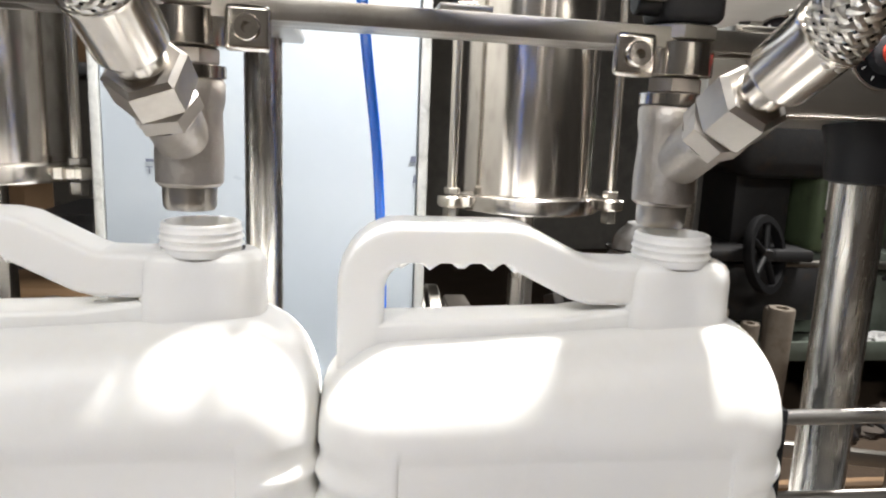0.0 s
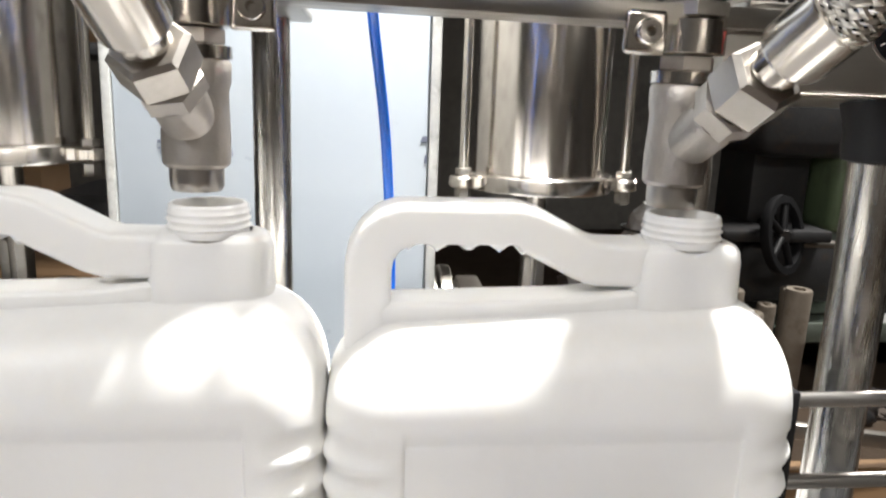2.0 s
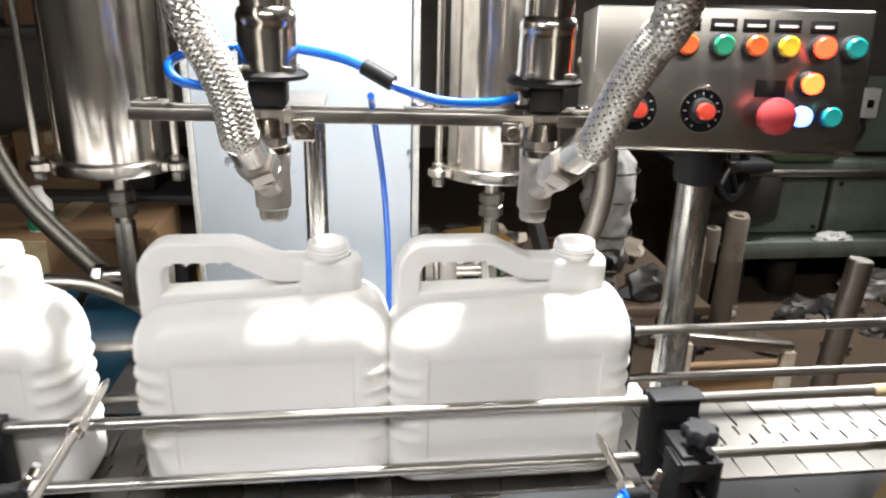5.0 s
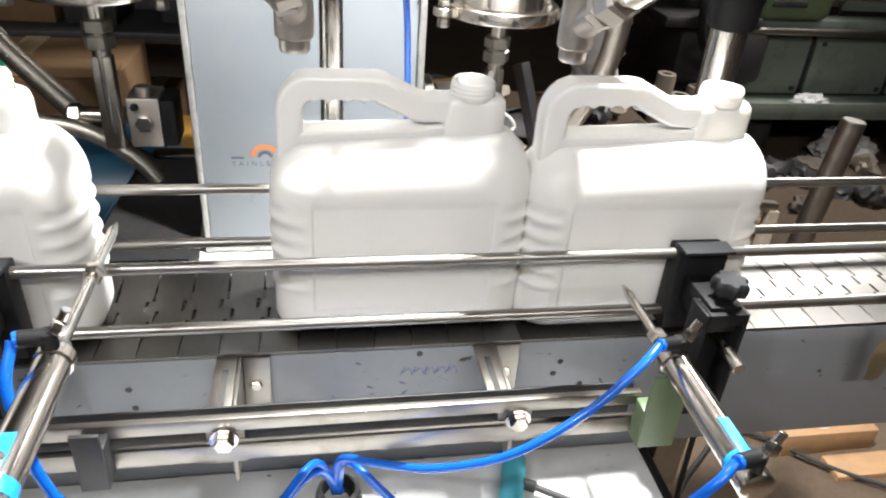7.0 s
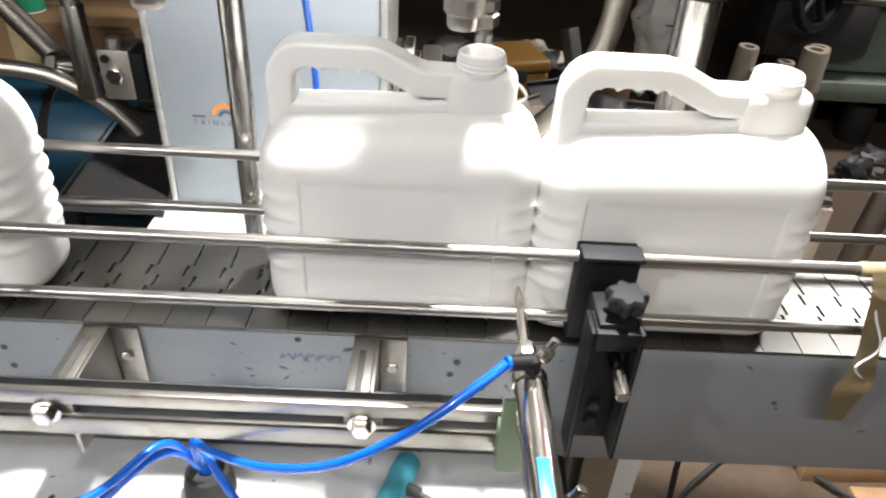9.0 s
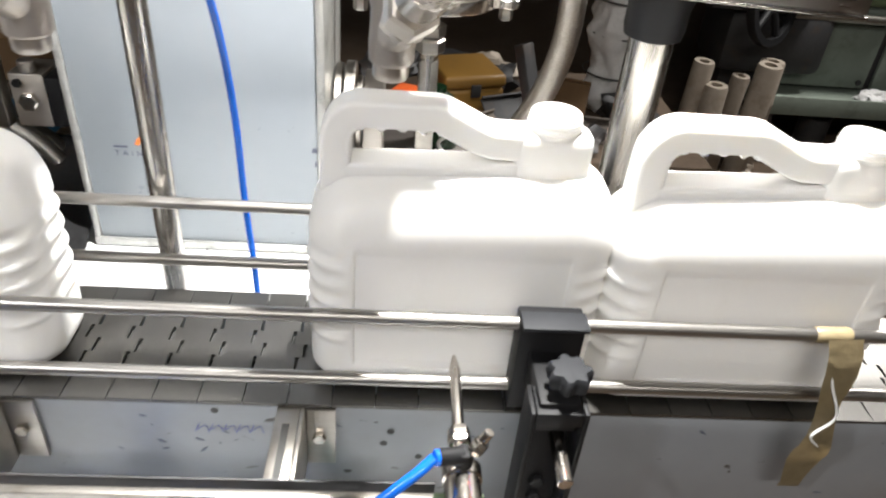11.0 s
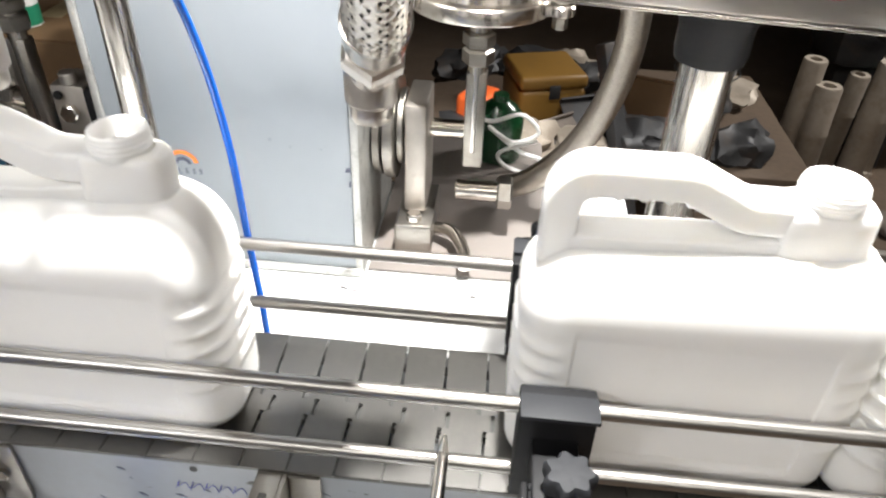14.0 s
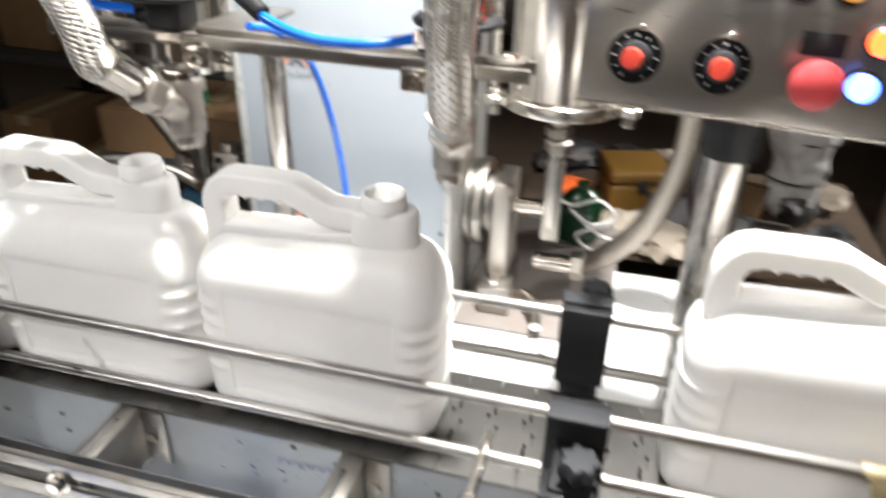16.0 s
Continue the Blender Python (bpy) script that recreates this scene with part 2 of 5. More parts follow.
def along(a, b):
    """A pose whose z runs from a to b, at a."""
    a, b = Vector(a), Vector(b)
    return Matrix.Translation(a) @ (b - a).to_track_quat("Z", "Y").to_matrix().to_4x4()


def rod(a, b, r, n=20, bevel=0.0, bm=None):
    h = (Vector(b) - Vector(a)).length
    e = min(bevel or r * 0.12, h * 0.3)
    return lathe([(r - e, 0), (r, e), (r, h - e), (r - e, h)], n, bm, along(a, b))


def hexnut(a, b, r, bm=None, spin=0.0):
    h = (Vector(b) - Vector(a)).length
    return lathe([(r * 0.86, 0), (r, h * 0.12), (r, h * 0.88), (r * 0.86, h)], 6, bm, along(a, b) @ pose(0, 0, 0, 0, 0, spin))


def curve_points(pts, n):
    """A smooth line through pts in n steps."""
    P = [Vector(p) for p in pts]
    P = [2 * P[0] - P[1]] + P + [2 * P[-1] - P[-2]]
    out = []
    segs = len(P) - 3
    for i in range(n + 1):
        u = i / n * segs
        k = min(int(u), segs - 1)
        t = u - k
        a, b, c, d = P[k:k + 4]
        out.append(0.5 * ((2 * b) + (c - a) * t + (2 * a - 5 * b + 4 * c - d) * t * t + (3 * b - a - 3 * c + d) * t ** 3))
    return out


def frames_along(line):
    """A turn-free frame at each point of a line."""
    fr = []
    up = Vector((0.31, 0.77, 0.2)).normalized()
    for i, p in enumerate(line):
        d = (line[min(i + 1, len(line) - 1)] - line[max(i - 1, 0)]).normalized()
        s = up.cross(d).normalized()
        up = d.cross(s).normalized()
        fr.append((p, s, up, d))
    return fr


def hose(pts, r, steps=40, n=14, bm=None, ripple=0.0):
    b = bmesh.new()
    rings = []
    for i, (p, s, u, d) in enumerate(frames_along(curve_points(pts, steps))):
        q = r * (1 + (ripple if i % 2 else 0))
        rings.append([b.verts.new(p + s * q * math.cos(2 * math.pi * k / n) + u * q * math.sin(2 * math.pi * k / n)) for k in range(n)])
    for a, c in zip(rings, rings[1:]):
        for k in range(n):
            b.faces.new((a[k], a[(k + 1) % n], c[(k + 1) % n], c[k]))
    b.faces.new(rings[0][::-1])
    b.faces.new(rings[-1])
    return joined(bm, b)


def braid(pts, r, strands=12, turns_per_m=11.0, step=0.0008, fill=0.70):
    """Flat wire bands that cross over and under each other round a hose."""
    line = curve_points(pts, 160)
    length = sum((b - a).length for a, b in zip(line, line[1:]))
    n = max(24, int(length / step))
    fr = frames_along(curve_points(pts, n))
    b = bmesh.new()
    w = math.pi / strands * fill
    for way in (1, -1):
        for k in range(strands):
            prev = None
            for i, (p, s, u, d) in enumerate(fr):
                ang = 2 * math.pi * (k / strands + way * turns_per_m * length * i / n)
                cross = math.cos(strands * 2 * math.pi * turns_per_m * length * i / n)
                q = r * (1.0 + way * 0.024 * cross)
                pair = []
                for e in (-w, w):
                    a = ang + e
                    pair.append(b.verts.new(p + (s * math.cos(a) + u * math.sin(a)) * (q - (0.015 * r if e else 0))))
                mid = b.verts.new(p + (s * math.cos(ang) + u * math.sin(ang)) * (q + 0.02 * r))
                if prev:
                    b.faces.new((prev[0], prev[2], mid, pair[0]))
                    b.faces.new((prev[2], prev[1], pair[1], mid))
                prev = (pair[0], pair[1], mid)
    return b


def braided_hose(name, pts, r, parent, label="", wire=None, fill=0.70):
    core = part(name, hose(pts, r * 0.93, 40, 16), GAP, parent, label)
    tagged(part("wire_braid", braid(pts, r, fill=fill), wire or BRAID, core, "woven steel wire braid"), kind="stuff")
    return core


def prism(outline, y0, y1, bevel=0.0, bm=None, m=None):
    """A plate of an (x, z) outline, from y0 to y1."""
    b = bmesh.new()
    lo = [b.verts.new((x, y0, z)) for x, z in outline]
    f = b.faces.new(lo)
    r = bmesh.ops.extrude_face_region(b, geom=[f])
    for v in r["geom"]:
        if isinstance(v, bmesh.types.BMVert):
            v.co.y = y1
    bmesh.ops.recalc_face_normals(b, faces=b.faces)
    if bevel:
        sharp = [e for e in b.edges if abs(e.verts[0].co.y - e.verts[1].co.y) < 1e-6]
        bmesh.ops.bevel(b, geom=sharp, offset=bevel, segments=3, affect="EDGES", profile=0.5)
    return joined(bm, b, m)


# ---- setting ----
CHAIN_Z, FLOOR_Z = 0.9017, 0.24
b = bmesh.new()
bmesh.ops.create_grid(b, x_segments=90, y_segments=90, size=7)
for v in b.verts:
    v.co.z = 0.012 * noise.noise(v.co * 1.7) + 0.008 * noise.noise(v.co * 6)
    v.co += Vector((0.5, 1.5, FLOOR_Z))
tagged(part("floor", b, DIRT), "brown trodden earth and concrete workshop floor", "floor", kind="structure")
for nm, c in (("wall_north", (-6.5, 7.5, 5.2, 5.4, 0, 3.9)), ("wall_south", (-6.5, 7.5, -5.4, -5.2, 0, 3.9)),
              ("wall_west", (-6.5, -6.3, -5.2, 5.2, 0, 3.9)), ("wall_east", (7.3, 7.5, -5.2, 5.2, 0, 3.9))):
    tagged(part(nm, box(*c), PLASTER, smooth=False), "dark grimy plaster workshop wall", "wall", kind="structure")
tagged(part("ceiling", box(-6.5, 7.5, -5.4, 5.4, 3.9, 4.05), PLASTER, smooth=False), "dark workshop roof underside", "ceiling", kind="structure")

# ---- conveyor ----
CH_Y0, CH_Y1 = 0.310, 0.4625
PITCH = 0.0381
conveyor = tagged(empty("conveyor_frame", pose(0, 0, 0)), "film-covered stainless conveyor frame under the slat chain", "conveyor")
part("front_side_plate", box(-1.9, 2.1, 0.3125, 0.3165, 0.735, 0.8955, 0.001), APRON, conveyor, "grey film-covered side plate with black marks")
part("rear_side_plate", box(-1.9, 2.1, 0.456, 0.460, 0.765, 0.8955, 0.001), APRON, conveyor)
part("front_wear_strip", box(-1.9, 2.1, 0.3168, 0.330, 0.885, 0.8975, 0.001), BLACK, conveyor)
part("rear_wear_strip", box(-1.9, 2.1, 0.443, 0.4558, 0.885, 0.8975, 0.001), BLACK, conveyor)
part("return_pan", box(-1.9, 2.1, 0.3168, 0.4558, 0.79, 0.794), APRON, conveyor)
for x in (-1.2, 0.345, 1.6):
    for y in (0.335, 0.44):
        part("leg", box(x - 0.02, x + 0.02, y - 0.02, y + 0.02, FLOOR_Z - 0.02, 0.79, 0.003), BRUSHED, conveyor)
# black chain-oil marks and bolt holes on the side plate
rnd = random.Random(4)
for k in range(60):
    x, z = rnd.uniform(-0.42, 0.85), rnd.uniform(0.775, 0.89)
    w, thin = rnd.uniform(0.001, 0.0055), rnd.uniform(0.08, 0.35)
    part("oil_mark", prism([(x - w, z), (x - w * 0.2, z - w * thin), (x + w, z + w * 0.1), (x + w * 0.5, z + w * thin * 0.7), (x - w * 0.3, z + w * thin)], 0.3117, 0.3122, m=Matrix.Translation((x, 0, z)) @ pose(0, 0, 0, 0, rnd.uniform(-40, 40), 0) @ Matrix.Translation((-x, 0, -z))), INK, conveyor, smooth=False)
for x, z in ((-0.262, 0.862), (-0.259, 0.838), (0.178, 0.868), (0.172, 0.852), (0.205, 0.835), (0.024, 0.889), (0.30, 0.846), (-0.34, 0.85)):
    part("bolt_hole", lathe([(0.0, 0), (0.0030, 0), (0.0034, 0.0006), (0.0, 0.0007)], 14, m=along((x, 0.3123, z), (x, 0.2, z))), GAP, conveyor)
SCRIB = material("blue_pen", (0.05, 0.06, 0.3), 0.5, 0, 60, 0.2)
for k in range(5):
    x = 0.005 + 0.012 * k
    part("pen_stroke", hose([(x, 0.3118, 0.862), (x + 0.004, 0.3118, 0.872), (x + 0.002, 0.3118, 0.864), (x + 0.009, 0.3118, 0.870), (x + 0.012, 0.3118, 0.861)], 0.00028, 14, 5), SCRIB, conveyor)

chain = tagged(empty("slat_chain", pose(0, 0, CHAIN_Z)), "stainless steel flat-top slat chain of the conveyor", "conveyor chain")


def slat_mesh():
    """One plate of the chain with its interlocking hinge fingers."""
    g = 0.0003
    hy = (CH_Y1 - CH_Y0) / 2
    step = [(-hy, 0), (-0.018, 0), (-0.018, 0.006), (0.0, 0.006), (0.0, -0.006), (0.018, -0.006), (0.018, 0), (hy, 0)]
    left = [(x + g + (0.0028 if abs(y) < 0.019 else 0), y) for y, x in step]
    right = [(x + PITCH - g, y) for y, x in step]
    b = bmesh.new()
    f = b.faces.new([b.verts.new((x, y, 0)) for x, y in left + right[::-1]])
    r = bmesh.ops.extrude_face_region(b, geom=[f])
    for v in r["geom"]:
        if isinstance(v, bmesh.types.BMVert):
            v.co.z = -0.003
    bmesh.ops.recalc_face_normals(b, faces=b.faces)
    me = bpy.data.meshes.new("slat")
    b.to_mesh(me)
    b.free()
    me.materials.append(CHAIN)
    return me


SLAT = slat_mesh()
for k in range(96):
    s = new("slat", SLAT)
    s.parent = chain
    s.location = (-2.05 + k * PITCH, (CH_Y0 + CH_Y1) / 2, 0)
part("hinge_bed", box(-2.05, -2.05 + 96 * PITCH, 0.368, 0.405, -0.014, -0.0065), GAP, chain, "dark hinge pins under the slats")

# ---- guide rails ----


def guide_rail(name, y, z, label):
    t = tagged(empty(name, pose(0, y, z)), label, "guide rail", "conveyor guide rails")
    part("rail_bar", rod((-1.8, 0, 0), (2.0, 0, 0), 0.0058, 20), RAIL, t)
    for x in (-1.8, 2.0):
        part("end_cap", lathe([(0.0, -0.004), (0.0062, -0.004), (0.0070, -0.002), (0.0070, 0.012), (0.0060, 0.014)], 18, m=pose(x, 0, 0, 0, 90 if x < 0 else -90, 0)), BLACK, t, "black plastic end cap")
    return t


guide_rail("guide_rail", 0.310, 1.003, "polished round steel upper guide rail before the jerrycans")
guide_rail("guide_rail", 0.310, 0.935, "polished round steel lower guide rail before the jerrycans")
guide_rail("guide_rail", 0.470, 1.001, "polished round steel upper guide rail behind the jerrycans")
guide_rail("guide_rail", 0.470, 0.934, "polished round steel lower guide rail behind the jerrycans")


def rail_clamp(x, front):
    """A black bracket that grips both rails of one side, with a star knob."""
    s = -1 if front else 1
    y = 0.310 if front else 0.470
    t = tagged(empty("rail_clamp", pose(x, y, 0.9)), "black plastic rail bracket with star knob and steel stud", "bracket", "rail brackets")
    part("gripping_block", box(-0.0265, 0.0265, -0.012, 0.012, 0.018, 0.112, 0.002), BLACK, t)
    part("top_lip", box(-0.0265, 0.0265, min(0, s * 0.022), max(0, s * 0.022), 0.1122, 0.116, 0.001), KNOB, t)
    part("arm", box(-0.016, 0.016, *sorted((s * 0.012, s * 0.07)), 0.055, 0.085, 0.002), BLACK, t)
    up = part("upright", box(-0.018, 0.018, *sorted((s * 0.045, s * 0.051)), -0.07, 0.080, 0.0015), BLACK, t, "black channel-shaped upright")
    for e in (-1, 1):
        part("channel_side", box(*sorted((e * 0.0182, e * 0.0225)), *sorted((s * 0.045, s * 0.076)), -0.072, 0.080, 0.0012), BLACK, up)
    part("channel_cap", box(-0.018, 0.018, *sorted((s * 0.0512, s * 0.076)), 0.066, 0.080, 0.0015), BLACK, up)
    for z in (-0.045, -0.025):
        part("channel_bolt", hexnut((0, s * 0.0512, z), (0, s * 0.057, z), 0.0065), KNOB, up)
    kb = lathe([(0.006, 0), (0.017, 0.001), (0.0185, 0.006), (0.0185, 0.012), (0.016, 0.0155), (0.006, 0.0165)], 56)
    for v in kb.verts:
        r = math.hypot(v.co.x, v.co.y)
        if r > 0.01:
            k = 0.86 + 0.12 * math.cos(7 * math.atan2(v.co.y, v.co.x))
            v.co.x *= k
            v.co.y *= k
    bmesh.ops.transform(kb, matrix=pose(0.006, s * 0.055, 0.092), verts=kb.verts)
    part("star_knob", kb, KNOB, t, "worn grey-black star knob")
    part("knob_stem", rod((0.006, s * 0.055, 0.0802), (0.006, s * 0.055, 0.093), 0.008), BLACK, t)
    part("stud", rod((0.004, s * 0.05, 0.045), (0.004, s * 0.108, 0.041), 0.006, 16), POLISHED, t, "bright steel stud")
    return t


rail_clamp(0.302, True)
rail_clamp(-0.362, True)
rail_clamp(0.294, False)

# ---- machine base and cabinet ----
DECK_Z, FRONT_Z = 0.765, 0.738
base = tagged(empty("filling_machine", pose(0, 0, 0)), "white film-covered sheet-metal body of the filling machine", "machine")
part("front_housing", box(-0.62, 0.292, -0.12, 0.3115, FLOOR_Z + 0.1, FRONT_Z, 0.004), DECK, base)
part("rear_housing", box(-0.27, 0.46, 0.462, 0.995, FLOOR_Z + 0.1, DECK_Z - 0.002, 0.004), DECK, base)
part("black_edge_strip", box(0.2925, 0.300, -0.12, 0.31, FRONT_Z - 0.02, FRONT_Z + 0.003, 0.001), BLACK, base)
for x in (-0.58, 0.25):
    for y in (-0.08, 0.95):
        part("foot", rod((x, y, FLOOR_Z - 0.02), (x, y, FLOOR_Z + 0.12), 0.02), BRUSHED, base)

part("drive_plate", box(0.081, 0.325, 0.748, 1.16, DECK_Z - 0.0015, DECK_Z + 0.003, 0.001), PLATE, base, "dirty bare steel mounting plate")
cab = tagged(empty("cabinet", pose(0, 0.731, DECK_Z)), "tall film-covered sheet-steel cabinet with taped edges and printed logos", "cabinet")
part("shell", box(-0.236, 0.068, 0.003, 0.24, 0.004, 0.70, 0.002), FILM, cab)
for x0, x1 in ((-0.2455, -0.2365), (0.0685, 0.0785)):
    part("corner_edge", box(x0, x1, 0.0, 0.24, 0.002, 0.70, 0.0015), EDGE, cab, "bare dented edge with dirt")
part("bottom_edge", box(-0.2455, 0.0785, -0.002, 0.0025, 0.0, 0.012, 0.0012), EDGE, cab)


def arc_mesh(r0, r1, y, cx, cz, a0=12, a1=168, n=18):
    b = bmesh.new()
    ring = [(cx + r * math.cos(radians(a)), cz + r * math.sin(radians(a)))
            for r, seq in ((r1, range(n + 1)), (r0, range(n, -1, -1))) for a in (a0 + (a1 - a0) * k / n for k in seq)]
    return prism(ring, y - 0.0004, y, bm=None)


def lettering(words, size, mat, parent, m, label=""):
    cu = bpy.data.curves.new("lettering", "FONT")
    cu.body, cu.size, cu.extrude, cu.space_character = words, size, 0.0002, 1.75
    tmp = new("tmp_text", cu)
    me = bpy.data.meshes.new_from_object(tmp.evaluated_get(bpy.context.evaluated_depsgraph_get()))
    bpy.data.objects.remove(tmp)
    me.materials.append(mat)
    ob = new("lettering", me)
    ob.parent = parent
    ob.matrix_local = m
    return tagged(ob, label) if label else ob


def film_logo(parent, m, small=1.0):
    """The print on the protective film: two arcs, a bar and a word."""
    for mat, r0, r1 in ((LOGO, 0.0155, 0.021), (INK, 0.007, 0.0115)):
        a = arc_mesh(r0, r1, 0, 0.048, 0.012)
        bmesh.ops.transform(a, matrix=m, verts=a.verts)
        part("printed_arc", a, mat, parent, smooth=False)
    q = prism([(0, 0.0115), (0.018, 0.0115), (0.018, 0.0145), (0, 0.0145)], -0.0004, 0)
    bmesh.ops.transform(q, matrix=m, verts=q.verts)
    part("printed_bar", q, INK, parent, smooth=False)
    lettering("TAINLESS", 0.0105, INK, parent, m @ pose(0, 0, 0, 90, 0, 0), "spaced dark capitals printed on film")


for k in range(3):
    film_logo(cab, pose(-0.196, 0.0024, 0.142 + 0.2385 * k))
    part("printed_bar", prism([(0.06, 0), (0.067, 0), (0.067, 0.006), (0.062, 0.006)], 0.002, 0.0024, m=pose(0, 0, 0.161 + 0.2385 * k)), INK, cab, smooth=False)
    part("printed_bar", prism([(0.064, 0), (0.067, 0), (0.067, 0.008), (0.065, 0.008)], 0.002, 0.0024, m=pose(0, 0, 0.140 + 0.2385 * k)), INK, cab, smooth=False)
for x in (-0.33, -0.02):
    film_logo(base, pose(x, 0.135, FRONT_Z + 0.0006, -90, 0, 25))

# ---- uprights ----
post = tagged(empty("upright_post", pose(-0.057, 0.497, DECK_Z)), "polished round steel post that carries the filling bar", "post")
part("tube", rod((0, 0, 0), (0, 0, 0.505), 0.0125, 28), POST, post)
part("foot_flange", lathe([(0.012, -0.002), (0.024, -0.002), (0.024, 0.006), (0.022, 0.008), (0.013, 0.008)], 28), POLISHED, post)

# ---- jerrycans ----


def can_meshes():
    """Body, handle and neck of a 5-litre can; x = 0 under the neck, left side at -0.190, right side at 0.0615."""
    L, R, H, RAD = -0.190, 0.0615, 0.050, 0.032
    rows = []
    for k in range(9):
        a = radians(90 * k / 8)
        r = 0.017 * (1 - math.sin(a))
        rows.append((0.017 * (1 - math.cos(a)), r + 0.0015, r * 0.7, r * 0.7))
    rows += [(0.0185 + 0.0031 * k, 0.0015 * max(0.0, 1 - k / 12), 0, 0) for k in range(43)]
    for k in range(1, 15):
        a = radians(90 * k / 14)
        c = 1 - math.cos(a)
        rows.append((0.1495 + 0.053 * math.sin(a), 0.0365 * c, 0.030 * c, 0.036 * c))
    b = bmesh.new()
    rings = []
    for z, iy, il, ir in rows:
        x0, x1, hy = L + il, R - ir, H - iy
        rad = min(RAD, hy * 0.95)
        cor = [((x1 - rad, hy - rad), 0), ((x0 + rad, hy - rad), 90), ((x0 + rad, -hy + rad), 180), ((x1 - rad, -hy + rad), 270)]
        pts = []
        for (px, py), a0 in cor:
            for k in range(13):
                a = radians(a0 + 90 * k / 12)
                pts.append((px + rad * math.cos(a), py + rad * math.sin(a), math.cos(a), math.sin(a)))
        full = []
        for i, p in enumerate(pts):
            full.append(p)
            q = pts[(i + 1) % len(pts)]
            if i % 13 == 12:
                if i // 13 % 2:
                    cuts = [k / 6 for k in range(1, 6)]
                else:
                    cuts = [0.022, 0.030, 0.036, 0.042, 0.05] + [0.05 + 0.9 * k / 18 for k in range(1, 18)] + [0.95, 0.953, 0.960, 0.967, 0.978]
                full += [tuple(p[j] + (q[j] - p[j]) * k for j in range(4)) for k in cuts]
        rise = max(0.0, min(1.0, (z - 0.1495) / 0.045))
        ring = []
        for x, y, nx, ny in full:
            off = 0.0
            if 0.018 < z < 0.155:
                u = x - L
                edge = max(0.0, min(1.0, min(u - 0.0385, 0.2135 - u) / 0.0014))
                top = max(0.0, min(1.0, min(z - 0.027, 0.1495 - z) / 0.003))
                if abs(ny) > 0.9:
                    off -= 0.0016 * edge * top
                corner = max(0.0, min(1.0, max(0.034 - u, u - 0.2185) / 0.007))
                if 0.0505 < z < 0.143:
                    s = ((z - 0.0505) % 0.0185) / 0.0185
                    off += corner * (0.0029 * max(0.0, math.sin(math.pi * min(1, s * 1.6))) - 0.0012)
            ring.append(b.verts.new((x + nx * off, y + ny * off, z + 0.060 * (x + 0.062) * rise)))
        rings.append(ring)
    n = len(rings[0])
    for a, c in zip(rings, rings[1:]):
        for k in range(n):
            b.faces.new((a[k], a[(k + 1) % n], c[(k + 1) % n], c[k]))
    b.faces.new(rings[0][::-1])
    b.faces.new(rings[-1])
    # raised ridge that joins the foot of the handle to the collar
    prism([(-0.178, 0.184), (-0.178, 0.2045), (-0.160, 0.2065), (-0.060, 0.2095), (-0.035, 0.2130), (-0.015, 0.2150), (-0.015, 0.186)], -0.0155, 0.0155, 0.003, b)
    # grip: a flat-sided bar over the ridge with finger hollows under it
    spine = [(-0.1690, 0.150), (-0.1690, 0.2240), (-0.1676, 0.2322), (-0.1636, 0.2394), (-0.1585, 0.2442), (-0.1520, 0.2466), (-0.0930, 0.2466), (-0.0860, 0.2452),
             (-0.0560, 0.2300), (-0.0480, 0.2276), (-0.0140, 0.2270)]
    line = []
    for (xa, za), (xb, zb) in zip(spine, spine[1:]):
        m = max(1, round(math.hypot(xb - xa, zb - za) / 0.003))
        line += [Vector((xa + (xb - xa) * k / m, 0, za + (zb - za) * k / m)) for k in range(m)]
    line.append(Vector((spine[-1][0], 0, spine[-1][1])))
    LAST = len(line) - 1
    g = bmesh.new()
    prev = None
    M = 36
    for i, p in enumerate(line):
        d = (line[min(i + 1, LAST)] - line[max(i - 1, 0)]).normalized()
        side = Vector((0, 1, 0))
        up = d.cross(side)
        ring = []
        for k in range(M):
            a = 2 * math.pi * k / M
            c, s = math.cos(a), math.sin(a)
            e = 0.32
            q = p + side * 0.0156 * math.copysign(abs(c) ** e, c) + up * -0.0121 * math.copysign(abs(s) ** e, s)
            if q.z < p.z - 0.009 and -0.150 < p.x < -0.086:
                q.z += 0.0046 * abs(math.sin((p.x + 0.150) / 0.016 * math.pi)) - 0.0016
            ring.append(g.verts.new(q))
        if prev:
            for k in range(M):
                g.faces.new((prev[k], prev[(k + 1) % M], ring[(k + 1) % M], ring[k]))
        prev = ring
    bmesh.ops.recalc_face_normals(g, faces=g.faces)
    # collar: a rounded box that runs into the handle, then the threaded mouth
    nk = bmesh.new()
    prev = None
    for z, k in ((0.186, 1.06), (0.200, 1.02), (0.2135, 1.0), (0.2290, 0.995), (0.2345, 0.965), (0.2375, 0.90), (0.2392, 0.80), (0.2396, 0.66)):
        ring = []
        for i in range(56):
            a = 2 * math.pi * i / 56
            c, s = math.cos(a), math.sin(a)
            e = 0.62 if c > 0 else 0.40
            ring.append(nk.verts.new((0.001 + 0.0318 * k * math.copysign(abs(c) ** e, c), 0.0195 * k * math.copysign(abs(s) ** 0.7, s), z)))
        if prev:
            for i in range(56):
                nk.faces.new((prev[i], prev[(i + 1) % 56], ring[(i + 1) % 56], ring[i]))
        prev = ring
